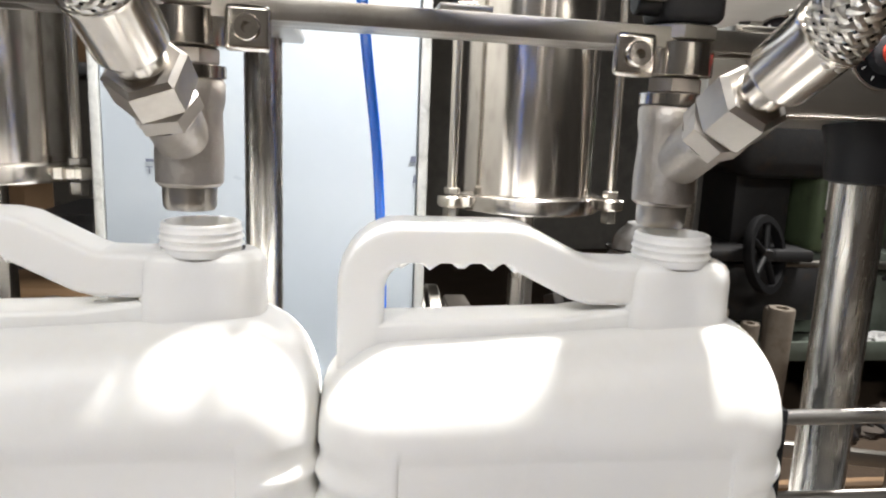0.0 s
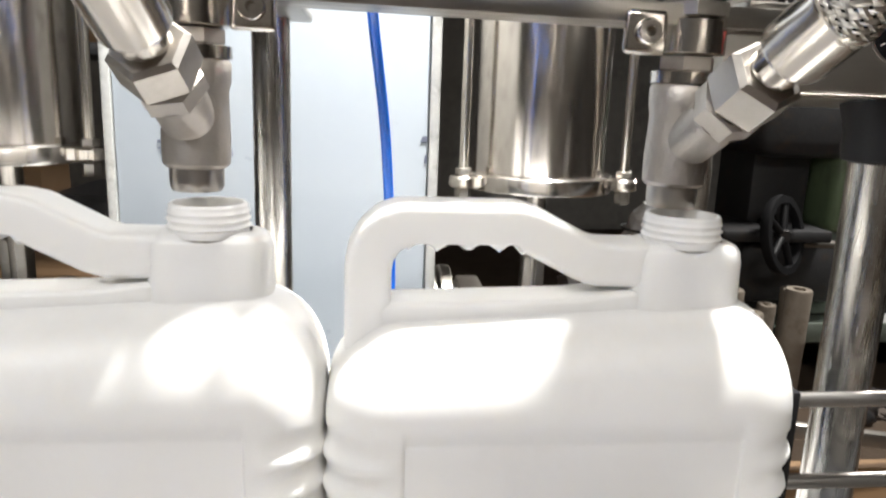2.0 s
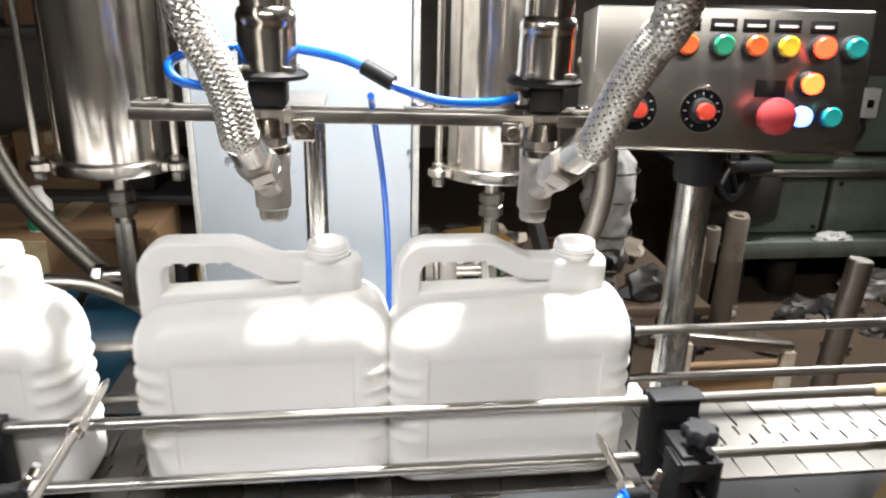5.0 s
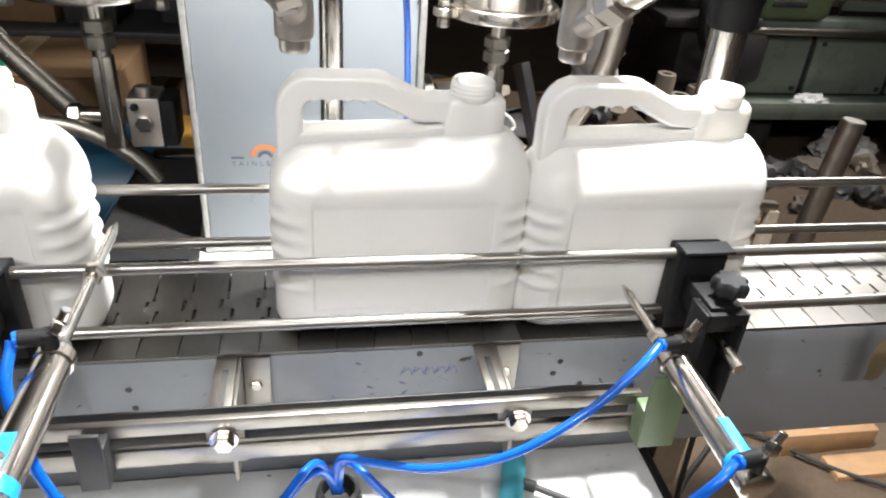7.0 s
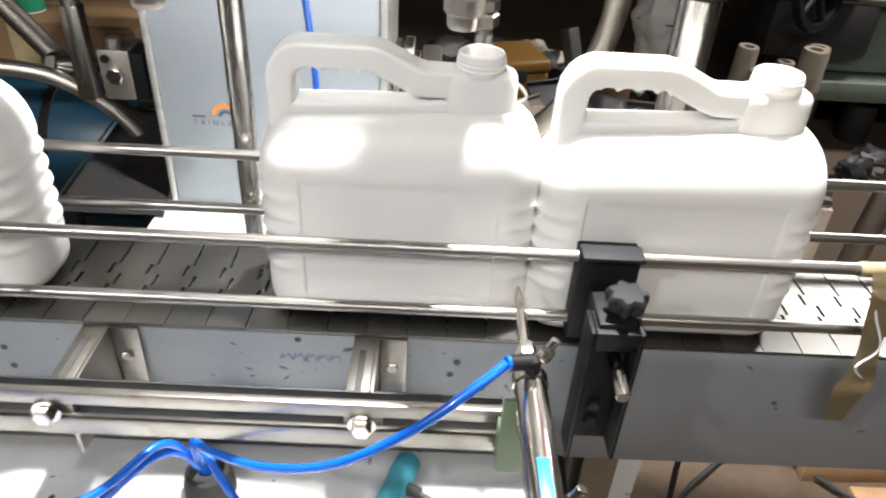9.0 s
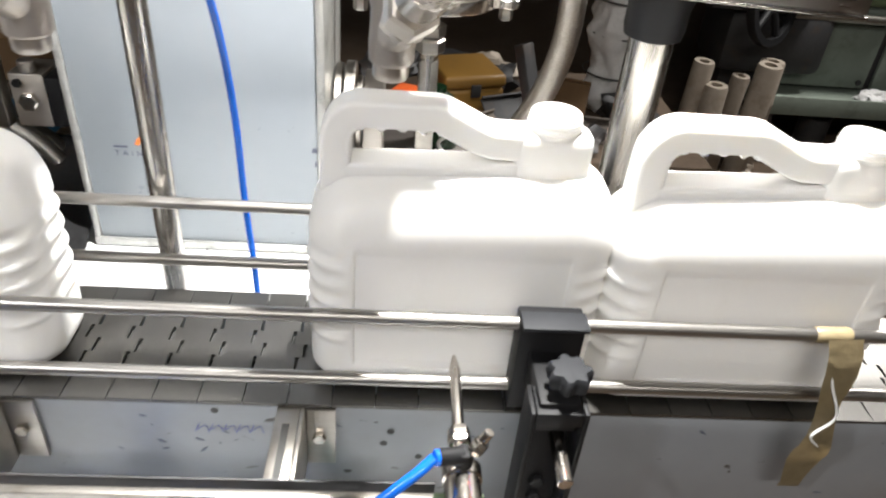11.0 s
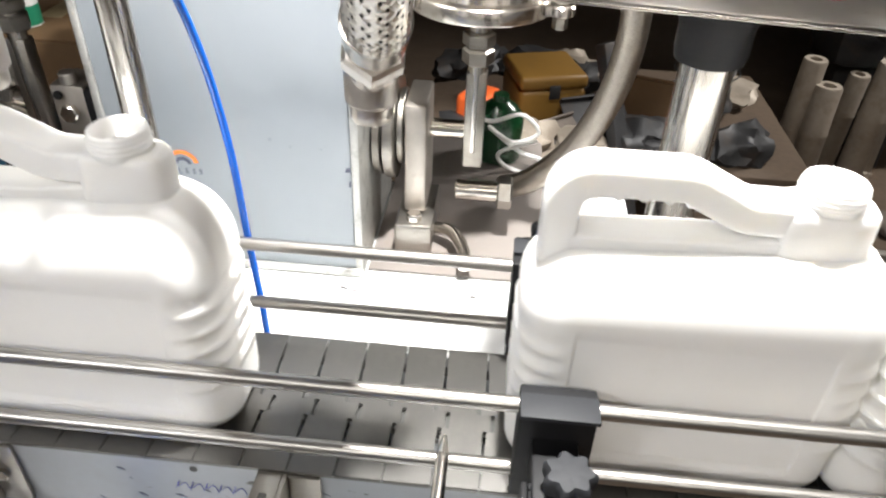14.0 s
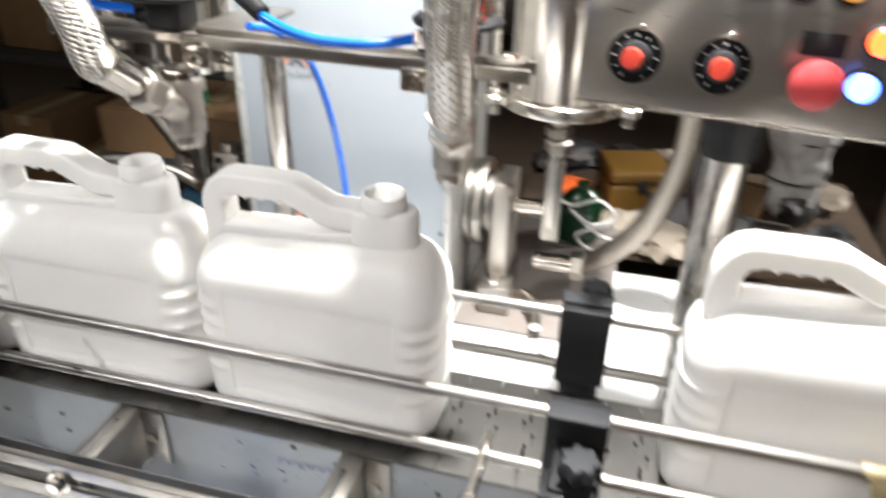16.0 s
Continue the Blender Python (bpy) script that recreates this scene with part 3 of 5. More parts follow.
    lathe([(0.0203, 0.2370), (0.0203, 0.2405), (0.0214, 0.2418), (0.0203, 0.2432), (0.0203, 0.2444), (0.0213, 0.2457), (0.0202, 0.2471), (0.0202, 0.2482), (0.0209, 0.2494), (0.0200, 0.2506),
           (0.0200, 0.2526), (0.0192, 0.2536), (0.0178, 0.2536), (0.0172, 0.2522), (0.0173, 0.210), (0.0173, 0.186)], 48, nk, closed=False)
    # the mouth opens into the hollow body
    hole = [q for q in b.faces if q.calc_center_median().z > 0.18 and math.hypot(q.calc_center_median().x, q.calc_center_median().y) < 0.018]
    bmesh.ops.delete(b, geom=hole, context="FACES")
    return b, g, nk


CAN_Y = 0.3815
body, grip, neck = can_meshes()
can = tagged(empty("jerrycan", pose(-0.0755, CAN_Y, CHAIN_Z)), "white plastic jerrycan with moulded handle and open threaded neck", "jerrycan", "jerrycans on the conveyor")
part("body", body, HDPE, can)
part("handle", grip, HDPE, can)
part("neck", neck, HDPE, can, "open threaded neck without a cap")
CANS = [(can, -0.0755, CAN_Y, 4.38)]
for x, y, start in ((0.1758, 0.371, 4.455), (-0.347, CAN_Y, 7.92), (-0.5990, CAN_Y, 7.92), (-0.8510, CAN_Y, 7.92)):
    CANS.append((copy_thing(can, pose(x, y, CHAIN_Z)), x, y, start))

# ---- filling bar with two angle-seat valves ----
head = tagged(empty("twin_filler", pose(0, 0, 0)), "steel bar carrying two filling valves with braided hoses", "filler")
bar = part("bar", box(-0.205, 0.235, 0.372, 0.378, 1.2515, 1.2625, 0.0008), BRUSHED, head, "flat brushed steel carrier bar")
part("rear_bar", box(-0.205, 0.235, 0.402, 0.408, 1.2515, 1.2625, 0.0008), BRUSHED, head)
part("bar_plate", box(-0.16, 0.20, 0.379, 0.401, 1.2515, 1.2555, 0.0008), BRUSHED, head)
part("post_bracket", box(-0.085, -0.035, 0.409, 0.525, 1.2535, 1.2605, 0.002), BRUSHED, head)
for x in (-0.19, 0.055, 0.215):
    part("bar_bolt", hexnut((x, 0.39, 1.2565), (x, 0.39, 1.270), 0.0075), POLISHED, head)
    part("bar_block", box(x - 0.014, x + 0.014, 0.379, 0.401, 1.2630, 1.2670, 0.001), BRUSHED, head)


def valve(cx, side, ferrule, hose_pts):
    """A Y-shaped valve on the bar: nozzle below, actuator above, hose to the side."""
    y = 0.385
    v = part("valve_body", lathe([(0.0150, 1.168), (0.0168, 1.170), (0.0172, 1.184), (0.0166, 1.196), (0.0164, 1.206), (0.0176, 1.211), (0.0178, 1.220), (0.0165, 1.222)], 36, m=pose(cx, y, 0)), CAST, head, "bead-blasted cast steel Y-body")
    part("nozzle_tip", lathe([(0.0, 1.1585), (0.0100, 1.1585), (0.0102, 1.1560), (0.0122, 1.1560), (0.0134, 1.158), (0.0136, 1.162), (0.0136, 1.1695), (0.0115, 1.170)], 32, m=pose(cx, y, 0)), NUTS, v, "bright turned nozzle")
    part("ring", lathe([(0.016, 1.2222), (0.0182, 1.2225), (0.0182, 1.2285), (0.016, 1.229)], 36, m=pose(cx, y, 0)), POLISHED, v)
    part("hex_neck", hexnut((cx, y, 1.2288), (cx, y, 1.2375), 0.0150), NUTS, v)
    part("clamp_collar", lathe([(0.0165, 1.2375), (0.0185, 1.2382), (0.0185, 1.2548), (0.0165, 1.2555)], 36, m=pose(cx, y, 0)), POLISHED, v)
    ear = cx + side * -0.031
    part("clamp_ear", box(ear - 0.011, ear + 0.011, 0.366, 0.3715, 1.2355, 1.2575, 0.0027, 4), POLISHED, v)
    sock = lathe([(0.0026, 0.0), (0.0026, 0.005), (0.0058, 0.0052), (0.0064, 0.004), (0.0064, -0.001)], 24, closed=False, m=along((ear, 0.3655, 1.2465), (ear, 0.3, 1.2465)))
    part("socket_screw", sock, POLISHED, v)
    part("hex_nut", hexnut((cx, y, 1.2560), (cx, y, 1.2645), 0.0195, spin=12), NUTS, v)
    part("coupling", box(cx - 0.017, cx + 0.017, y - 0.017, y + 0.017, 1.2648, 1.2905, 0.005, 3), BLACK, v, "black plastic coupling")
    part("elbow", rod((cx - 0.03, y - 0.006, 1.274), (cx, y - 0.006, 1.274), 0.0065), BLACK, v)
    fl = part("flange", lathe([(0.020, 1.290), (0.0345, 1.2905), (0.036, 1.2925), (0.036, 1.2945), (0.033, 1.297), (0.026, 1.298)], 44, m=pose(cx, y, 0)), BLACK, v, "dark scalloped flange")
    for k in range(4):
        a = radians(45 + 90 * k)
        part("flange_screw", hexnut((cx + 0.030 * math.cos(a), y + 0.030 * math.sin(a), 1.2965), (cx + 0.030 * math.cos(a), y + 0.030 * math.sin(a), 1.303), 0.005), POLISHED, v)
    part("actuator", lathe([(0.0270, 1.297), (0.0272, 1.300), (0.0262, 1.303), (0.0262, 1.332), (0.0258, 1.338), (0.0268, 1.3395), (0.0268, 1.344), (0.0250, 1.350), (0.0225, 1.352),
                            (0.0225, 1.44), (0.020, 1.446), (0.0, 1.447)], 40, m=pose(cx, y, 0)), POLISHED, v, "bright cylindrical pneumatic actuator")
    f0 = Vector(ferrule)
    a0 = Vector((cx, y, 1.186))
    d = (f0 - a0).normalized()
    ln = (f0 - a0).length
    part("side_branch", lathe([(0.0125, 0.0), (0.0135, ln * 0.15), (0.0140, ln * 0.36), (0.0155, ln * 0.40)], 30, m=along(a0, f0)), CAST, v)
    part("branch_hex", hexnut(a0 + d * ln * 0.38, a0 + d * ln * 0.52, 0.0172, spin=10), CAST, v)
    part("union_nut", hexnut(a0 + d * ln * 0.53, a0 + d * ln * 0.78, 0.0192, spin=25), NUTS, v, "large brushed hexagon union nut")
    part("hose_stem", rod(a0 + d * ln * 0.78, a0 + d * ln * 0.92, 0.0115), POLISHED, v)
    end = f0 + d * 0.024
    part("ferrule", lathe([(0.0100, 0), (0.0158, 0.002), (0.0165, 0.004), (0.0165, 0.030), (0.0172, 0.032), (0.0172, 0.034), (0.0150, 0.0345)], 36, m=along(a0 + d * ln * 0.90, end)), POLISHED, v, "crimped steel hose sleeve")
    pts = [tuple(a0 + d * (ln * 0.90 + 0.03)), tuple(a0 + d * (ln * 0.90 + 0.04))] + hose_pts
    braided_hose("braided_hose", pts, 0.0152, v, "steel-braided hose")
    return v


valve(0.173, 1, (0.190, 0.307, 1.240), [(0.2024, 0.2447, 1.3095), (0.2083, 0.2208, 1.338), (0.213, 0.2015, 1.3587), (0.217, 0.188, 1.41), (0.22, 0.20, 1.50), (0.235, 0.27, 1.58)])
valve(-0.083, -1, (-0.0945, 0.321, 1.237), [(-0.1035, 0.2925, 1.285), (-0.114, 0.2905, 1.312), (-0.130, 0.2925, 1.343), (-0.152, 0.293, 1.41), (-0.175, 0.30, 1.50), (-0.19, 0.34, 1.58)])
# thin blue air line on the bar
part("air_line", hose([(0.145, 0.368, 1.280), (0.115, 0.345, 1.278), (0.07, 0.335, 1.280), (0.03, 0.34, 1.291), (0.0, 0.352, 1.306), (-0.03, 0.372, 1.313), (-0.08, 0.42, 1.315), (-0.13, 0.40, 1.314),
                       (-0.155, 0.365, 1.309), (-0.16, 0.345, 1.301), (-0.148, 0.34, 1.290), (-0.112, 0.372, 1.280)], 0.0042, 90, 12), BLUE, head, "bright blue air hose looped over the bar")
part("tee_fitting", rod((0.028, 0.341, 1.293), (0.002, 0.352, 1.306), 0.0072), BLACK, head, "black push-in fitting")
part("push_fitting", hexnut((0.156, 0.372, 1.280), (0.142, 0.366, 1.280), 0.0075), POLISHED, head)

drop = tagged(empty("air_hose", pose(0, 0, 0)), "bright blue air hose hanging down before the cabinet", "hose")
part("tube", hose([(0.002, 0.352, 1.300), (0.004, 0.40, 1.285), (0.009, 0.445, 1.25), (0.018, 0.47, 1.18), (0.023, 0.485, 1.09), (0.024, 0.492, 0.99), (0.029, 0.49, 0.89), (0.03, 0.485, 0.76)], 0.0034, 60, 12), BLUE, drop)

# ---- metering cylinders ----


def metering_cylinder(cx, cy, z0):
    t = tagged(empty("metering_cylinder", pose(cx, cy, z0)), "polished steel metering cylinder with flanges and tie rods", "cylinder", "metering cylinders")
    part("barrel", lathe([(0.078, 0.016), (0.078, 0.40)], 72, closed=False), TUBE, t, "mirror-bright barrel")
    for z in (0.0, 0.385):
        part("flange", lathe([(0.02, z), (0.087, z), (0.088, z + 0.002), (0.088, z + 0.017), (0.086, z + 0.019), (0.079, z + 0.019)], 72), POLISHED, t)
    for a in (200, 340, 90):
        x, y = 0.101 * math.cos(radians(a)), 0.101 * math.sin(radians(a))
        tr = part("tie_rod", rod((x, y, -0.012), (x, y, 0.42), 0.0055, 16), POLISHED, t)
        part("flange_ear", rod((x, y, 0.003), (x, y, 0.016), 0.0165, 24), POLISHED, tr)
        part("ear_bridge", box(min(x, x * 0.8), max(x, x * 0.8), y - 0.012, y + 0.012, 0.004, 0.015), POLISHED, tr)
        part("rod_nut", hexnut((x, y, -0.013), (x, y, 0.002), 0.0095), BRUSHED, tr)
        part("rod_nut", hexnut((x, y, 0.017), (x, y, 0.025), 0.0095), BRUSHED, tr)
    pr = part("piston_rod", rod((0, 0, -0.20), (0, 0, 0.01), 0.0125, 24), POLISHED, t)
    part("lock_nut", hexnut((0, 0, -0.075), (0, 0, -0.055), 0.021), BRUSHED, pr)
    part("lock_nut", hexnut((0, 0, -0.052), (0, 0, -0.034), 0.021), BRUSHED, pr)
    part("rod_end", box(-0.0135, 0.0135, -0.012, 0.012, -0.222, -0.085, 0.003), BRUSHED, t)
    return t


metering_cylinder(0.212, 0.855, 1.106)
metering_cylinder(-0.365, 0.80, 1.132)

# ---- control panel on its pole ----
pole = tagged(empty("panel_stand", pose(0.405, 0.53, FLOOR_Z)), "round steel pole with black collar under the control panel", "stand")
part("tube", rod((0, 0, -0.02), (0, 0, 0.955), 0.0212, 32), POST, pole)
part("collar", lathe([(0.0225, 0.932), (0.027, 0.934), (0.0285, 0.942), (0.0285, 0.96), (0.033, 0.975), (0.033, 0.985), (0.02, 0.986)], 36), BLACK, pole, "black plastic clamping collar")

panel = tagged(empty("control_panel", pose(0.304, 0.499, 1.267, -6, 0, -8.5)), "brushed steel control box with lit push buttons and two dials", "control panel")
part("box", box(-0.05, 0.255, 0.0, 0.10, -0.044, 0.112, 0.003), PANEL, panel)
part("bottom_fold", box(-0.05, 0.255, -0.002, 0.004, -0.0465, -0.0442, 0.0006), POLISHED, panel)


def button(u, v, mat, dark=True, r=0.0115):
    t = part("push_button", lathe([(r * 0.98, 0.007), (r, 0.009), (r * 0.98, 0.0125), (r * 0.8, 0.0145), (0, 0.0142)], 28, m=pose(u, 0, v, 90)), mat, panel)
    part("bezel", lathe([(r * 0.9, 0.0), (r * 1.22, 0.0), (r * 1.22, 0.004), (r * 1.1, 0.0085), (r * 0.9, 0.0086)], 28, m=pose(u, 0, v, 90)), KNOB, t)
    if dark:
        part("name_plate", box(u - 0.0145, u + 0.0145, -0.0016, -0.0004, v + r * 1.28, v + r * 1.28 + 0.014, 0.0004), BLACK, t)
        part("plate_bar", box(u - 0.010, u + 0.010, -0.0024, -0.0018, v + r * 1.28 + 0.0055, v + r * 1.28 + 0.0085), WHITE, t)
    return t


for u, v, mat, dark in ((0.050, 0.072, ORANGE, 1), (0.0895, 0.072, GREENB, 1), (0.125, 0.072, ORANGE, 1), (0.160, 0.072, YELLOW, 1), (0.199, 0.072, LIT_RED, 1), (0.233, 0.072, TEAL, 0),
                        (0.191, 0.033, LIT_AMBER, 0), (0.184, -0.003, LIT_BLUE, 0), (0.217, -0.003, TEAL, 0)):
    button(u, v, mat, dark)
for u in (0.0, 0.075):
    d = part("dial", lathe([(0.0225, 0.0), (0.0238, 0.0), (0.0238, 0.0018), (0.0222, 0.0022), (0, 0.0022)], 48, m=pose(u, 0, 0, 90)), DIAL, panel, "black scale ring")
    part("dial_rim", lathe([(0.0240, 0.0), (0.0252, 0.0), (0.0252, 0.0026), (0.0240, 0.0026), (0.0240, 0.0)], 48, m=pose(u, 0, 0, 90), closed=False), POLISHED, d)
    for k in range(11):
        a = radians(-60 + 30 * k)
        part("tick", box(-0.0004, 0.0004, -0.0028, -0.0024, 0.0175, 0.0205, m=pose(u, 0, 0) @ pose(0, 0, 0, 0, -math.degrees(a) + 90, 0)), WHITE, d, smooth=False)
    part("dial_skirt", lathe([(0.0145, 0.002), (0.0135, 0.010), (0.010, 0.0115)], 36, m=pose(u, 0, 0, 90)), KNOB, d)
    part("dial_knob", lathe([(0.0088, 0.011), (0.0092, 0.013), (0.0086, 0.024), (0.0, 0.0245)], 30, m=pose(u, 0, 0, 90)), RED, d, "red pointer knob")
    part("locator_pin", rod((u + 0.004, 0.0, 0.0255), (u + 0.004, -0.006, 0.0255), 0.003), POLISHED, d)
es = part("emergency_stop", lathe([(0.0120, 0.018), (0.0195, 0.020), (0.0205, 0.026), (0.0195, 0.033), (0.013, 0.037), (0, 0.038)], 36, m=pose(0.149, 0, -0.003, 90)), STOPRED, panel, "red mushroom emergency stop")
part("stop_stem", rod((0.149, 0, -0.003), (0.149, -0.02, -0.003), 0.012), KNOB, es)
part("name_plate", box(0.132, 0.166, -0.0016, -0.0004, 0.017, 0.036, 0.0004), BLACK, es)

# ---- slotted mounting rail before the conveyor ----
rail = tagged(empty("mounting_rail", pose(0, 0, 0)), "pair of flat steel bars with hex bolts before the conveyor", "mounting rail")
part("upper_bar", box(-0.60, 0.212, 0.198, 0.205, 0.9105, 0.9245, 0.0008), BRUSHED, rail)
part("lower_bar", box(-0.60, 0.212, 0.198, 0.205, 0.8760, 0.8945, 0.0008), BRUSHED, rail)
# dark sheet added behind the bars in place of the shade between them
part("channel_back", box(-0.60, 0.212, 0.2145, 0.2165, 0.868, 0.922, 0.0005), DARKIRON, rail, "dark sheet standing in for the shade between the bars")
for x in (-0.158, 0.097):
    bolt = part("hex_bolt", hexnut((x, 0.1955, 0.9025), (x, 0.188, 0.9025), 0.0085), POLISHED, rail, "bright hex bolt with washer")
    part("washer", lathe([(0.004, 0), (0.0118, 0), (0.0118, 0.0018), (0.004, 0.0018)], 28, m=along((x, 0.1975, 0.9025), (x, 0.19, 0.9025))), POLISHED, bolt)
    part("nut_plate", box(x - 0.016, x + 0.016, 0.2055, 0.2143, 0.866, 0.905, 0.001), BRUSHED, bolt)
    br = part("support_bracket", box(x - 0.018, x + 0.002, 0.217, 0.3112, 0.8945, 0.8985, 0.0006), BRUSHED, rail, "slotted angle bracket")
    part("slot", box(x - 0.011, x - 0.005, 0.23, 0.29, 0.8986, 0.8992), GAP, br)
    part("bracket_web", box(x + 0.0022, x + 0.006, 0.217, 0.3112, 0.828, 0.8985, 0.0006), BRUSHED, br)
    part("wall_flange", box(x + 0.0062, x + 0.032, 0.3075, 0.3112, 0.828, 0.8975, 0.0006), BRUSHED, br)
    part("bracket_bolt", hexnut((x + 0.018, 0.3073, 0.865), (x + 0.018, 0.302, 0.865), 0.006), POLISHED, br)

# ---- pneumatic stop cylinders ----


def stop_cylinder(x, z, front, rear, name_label):
    """A round air cylinder lying across the conveyor; its pointed rod is a part that slides."""
    t = tagged(empty("stop_cylinder", pose(x, 0, z)), name_label, "air cylinder", "stop cylinders")
    part("barrel", rod((0, rear, 0), (0, front - 0.012, 0), 0.0125, 32, 0.001), POLISHED, t, "polished round barrel")
    part("front_cap", lathe([(0.0110, 0), (0.0138, 0.002), (0.0138, 0.012), (0.0105, 0.0135), (0.0085, 0.022), (0.0062, 0.0225)], 32, m=along((0, front - 0.013, 0), (0, front, 0))), POLISHED, t)
    part("rear_cap", lathe([(0.0128, 0), (0.0138, 0.002), (0.0138, 0.014), (0.0110, 0.016)], 32, m=along((0, rear + 0.006, 0), (0, rear - 0.1, 0))), POLISHED, t)
    part("label_band", lathe([(0.0127, 0), (0.0129, 0.0005), (0.0129, 0.011), (0.0127, 0.0115)], 32, m=along((0, rear + 0.008, 0), (0, front, 0)), closed=False), BLUETAPE, t, "blue tape band")
    part("label_strip", box(-0.0045, 0.0045, rear + 0.012, rear + 0.05, 0.0118, 0.0132, 0.0004), BLUETAPE, t)
    for y in (front - 0.006, rear + 0.002):
        ft = part("speed_fitting", rod((0, y, 0.012), (0, y, 0.026), 0.0062), BLACK, t, "black push-in speed controller")
        part("fitting_nose", rod((0, y, 0.021), (-0.018, y - 0.004, 0.023), 0.0062), BLACK, ft)
        part("fitting_ring", rod((-0.017, y - 0.004, 0.023), (-0.0205, y - 0.005, 0.0233), 0.0058), BLUE, ft)
        part("adjuster", hexnut((0.006, y, 0.024), (0.011, y + 0.002, 0.033), 0.0058), POLISHED, ft)
        part("adjuster_screw", rod((0.010, y + 0.002, 0.032), (0.015, y + 0.003, 0.041), 0.0036), POLISHED, ft)
    r = part("piston_rod", rod((0, 0, 0), (0, -0.185, 0), 0.0045, 20), POLISHED, t, "pointed steel rod")
    part("rod_tip", lathe([(0.0045, -0.001), (0.0045, 0.001), (0.0016, 0.017), (0.0, 0.018)], 20, m=along((0, 0, 0), (0, 1, 0))), POLISHED, r)
    part("rod_nut", hexnut((0, -0.075, 0), (0, -0.060, 0), 0.0085), POLISHED, r)
    return t, r


stop_r, rod_r = stop_cylinder(0.226, 0.9695, 0.192, 0.055, "polished air cylinder with pointed rod and blue hoses")
stop_l, rod_l = stop_cylinder(-0.259, 1.0205, 0.172, 0.035, "polished air cylinder with extended rod and blue hose")
rod_r.location = (0, 0.287, 0)
for st, zz, m in ((stop_r, -0.092, MACHGREEN), (stop_l, -0.144, DARKIRON)):
    part("mounting_angle", box(-0.019 if m is MACHGREEN else -0.010, 0.016 if m is MACHGREEN else 0.012, 0.175, 0.1795, zz, -0.010 if m is MACHGREEN else zz + 0.06, 0.001), m, st, "angle plate on the mounting rail")
    part("angle_foot", box(-0.019 if m is MACHGREEN else -0.010, 0.016 if m is MACHGREEN else 0.012, 0.1797, 0.1975, zz, zz + 0.042, 0.001), m, st)

# ---- air hoses and small things on the front deck ----
for pts in ([(0.2055, 0.181, 0.993), (0.188, 0.170, 0.983), (0.14, 0.155, 0.947), (0.08, 0.156, 0.903), (0.02, 0.175, 0.872), (-0.03, 0.20, 0.857), (-0.06, 0.23, 0.832), (-0.066, 0.25, 0.765)],
            [(-0.2795, 0.161, 1.0435), (-0.282, 0.14, 1.01), (-0.26, 0.12, 0.93), (-0.20, 0.125, 0.85), (-0.13, 0.17, 0.83), (-0.085, 0.225, 0.835), (-0.066, 0.25, 0.77)],
            [(0.2055, 0.052, 0.993), (0.18, 0.045, 0.97), (0.12, 0.07, 0.86), (0.04, 0.13, 0.80), (-0.02, 0.19, 0.825), (-0.055, 0.23, 0.83), (-0.062, 0.25, 0.765)],
            [(-0.2795, 0.032, 1.0435), (-0.29, 0.0, 0.98), (-0.26, 0.04, 0.86), (-0.17, 0.13, 0.80), (-0.09, 0.22, 0.825), (-0.06, 0.25, 0.765)]):
    hs = tagged(empty("air_hose", pose(0, 0, 0)), "bright blue air hose running over the white deck", "hose", "blue air hoses")
    part("tube", hose(pts, 0.0040, 60, 12), BLUE, hs)
gland = tagged(empty("hose_gland", pose(-0.062, 0.252, FRONT_Z)), "black rubber grommet where blue hoses leave the deck", "grommet")
part("cup", lathe([(0.026, -0.006), (0.0255, 0.0), (0.024, 0.018), (0.021, 0.028), (0.017, 0.030), (0.0165, 0.012), (0.0, 0.010)], 36), RUBBER, gland)
driver = tagged(empty("hex_key", pose(0.112, 0.218, FRONT_Z + 0.0135, 0, 0, 0)), "hex key with pale teal T-grip lying on the deck", "hex key")
part("grip", lathe([(0.005, 0), (0.011, 0.003), (0.0135, 0.016), (0.0125, 0.036), (0.0140, 0.052), (0.0125, 0.072), (0.006, 0.078)], 24, m=along((0, 0, 0), (0.32, 0.95, 0.0))), TEALGRIP, driver)
part("ferrule", rod((0.018, 0.036, 0), (0.036, 0.027, 0), 0.0065), RUBBER, driver, "dark ferrule")
part("shaft", rod((0.034, 0.028, 0), (0.105, -0.010, -0.009), 0.0038), DARKIRON, driver)
strap = tagged(empty("tape_strap", pose(0.54, 0.298, 0.9)), "dusty brown packing tape wrapped on the guide rail", "tape")
g = bmesh.new()
for k in range(13):
    u = k / 12
    for w in (-0.013, 0.013):
        g.verts.new((w + 0.012 * u + 0.003 * math.sin(9 * u + w * 90), -0.004 - 0.016 * math.sin(3 * u) + 0.003 * math.sin(14 * u + w * 200), 0.112 - 0.18 * u + 0.002 * math.sin(20 * u)))
g.verts.ensure_lookup_table()
for k in range(12):
    g.faces.new((g.verts[2 * k], g.verts[2 * k + 1], g.verts[2 * k + 3], g.verts[2 * k + 2]))
r = bmesh.ops.solidify(g, geom=g.faces[:], thickness=0.0006)
part("strip", g, TAPE, strap)
part("strands", hose([(-0.012, -0.006, 0.105), (0.0, -0.014, 0.07), (0.012, -0.02, 0.04), (-0.004, -0.024, 0.02), (0.014, -0.02, 0.0)], 0.0012, 24, 6), WHITE, strap)
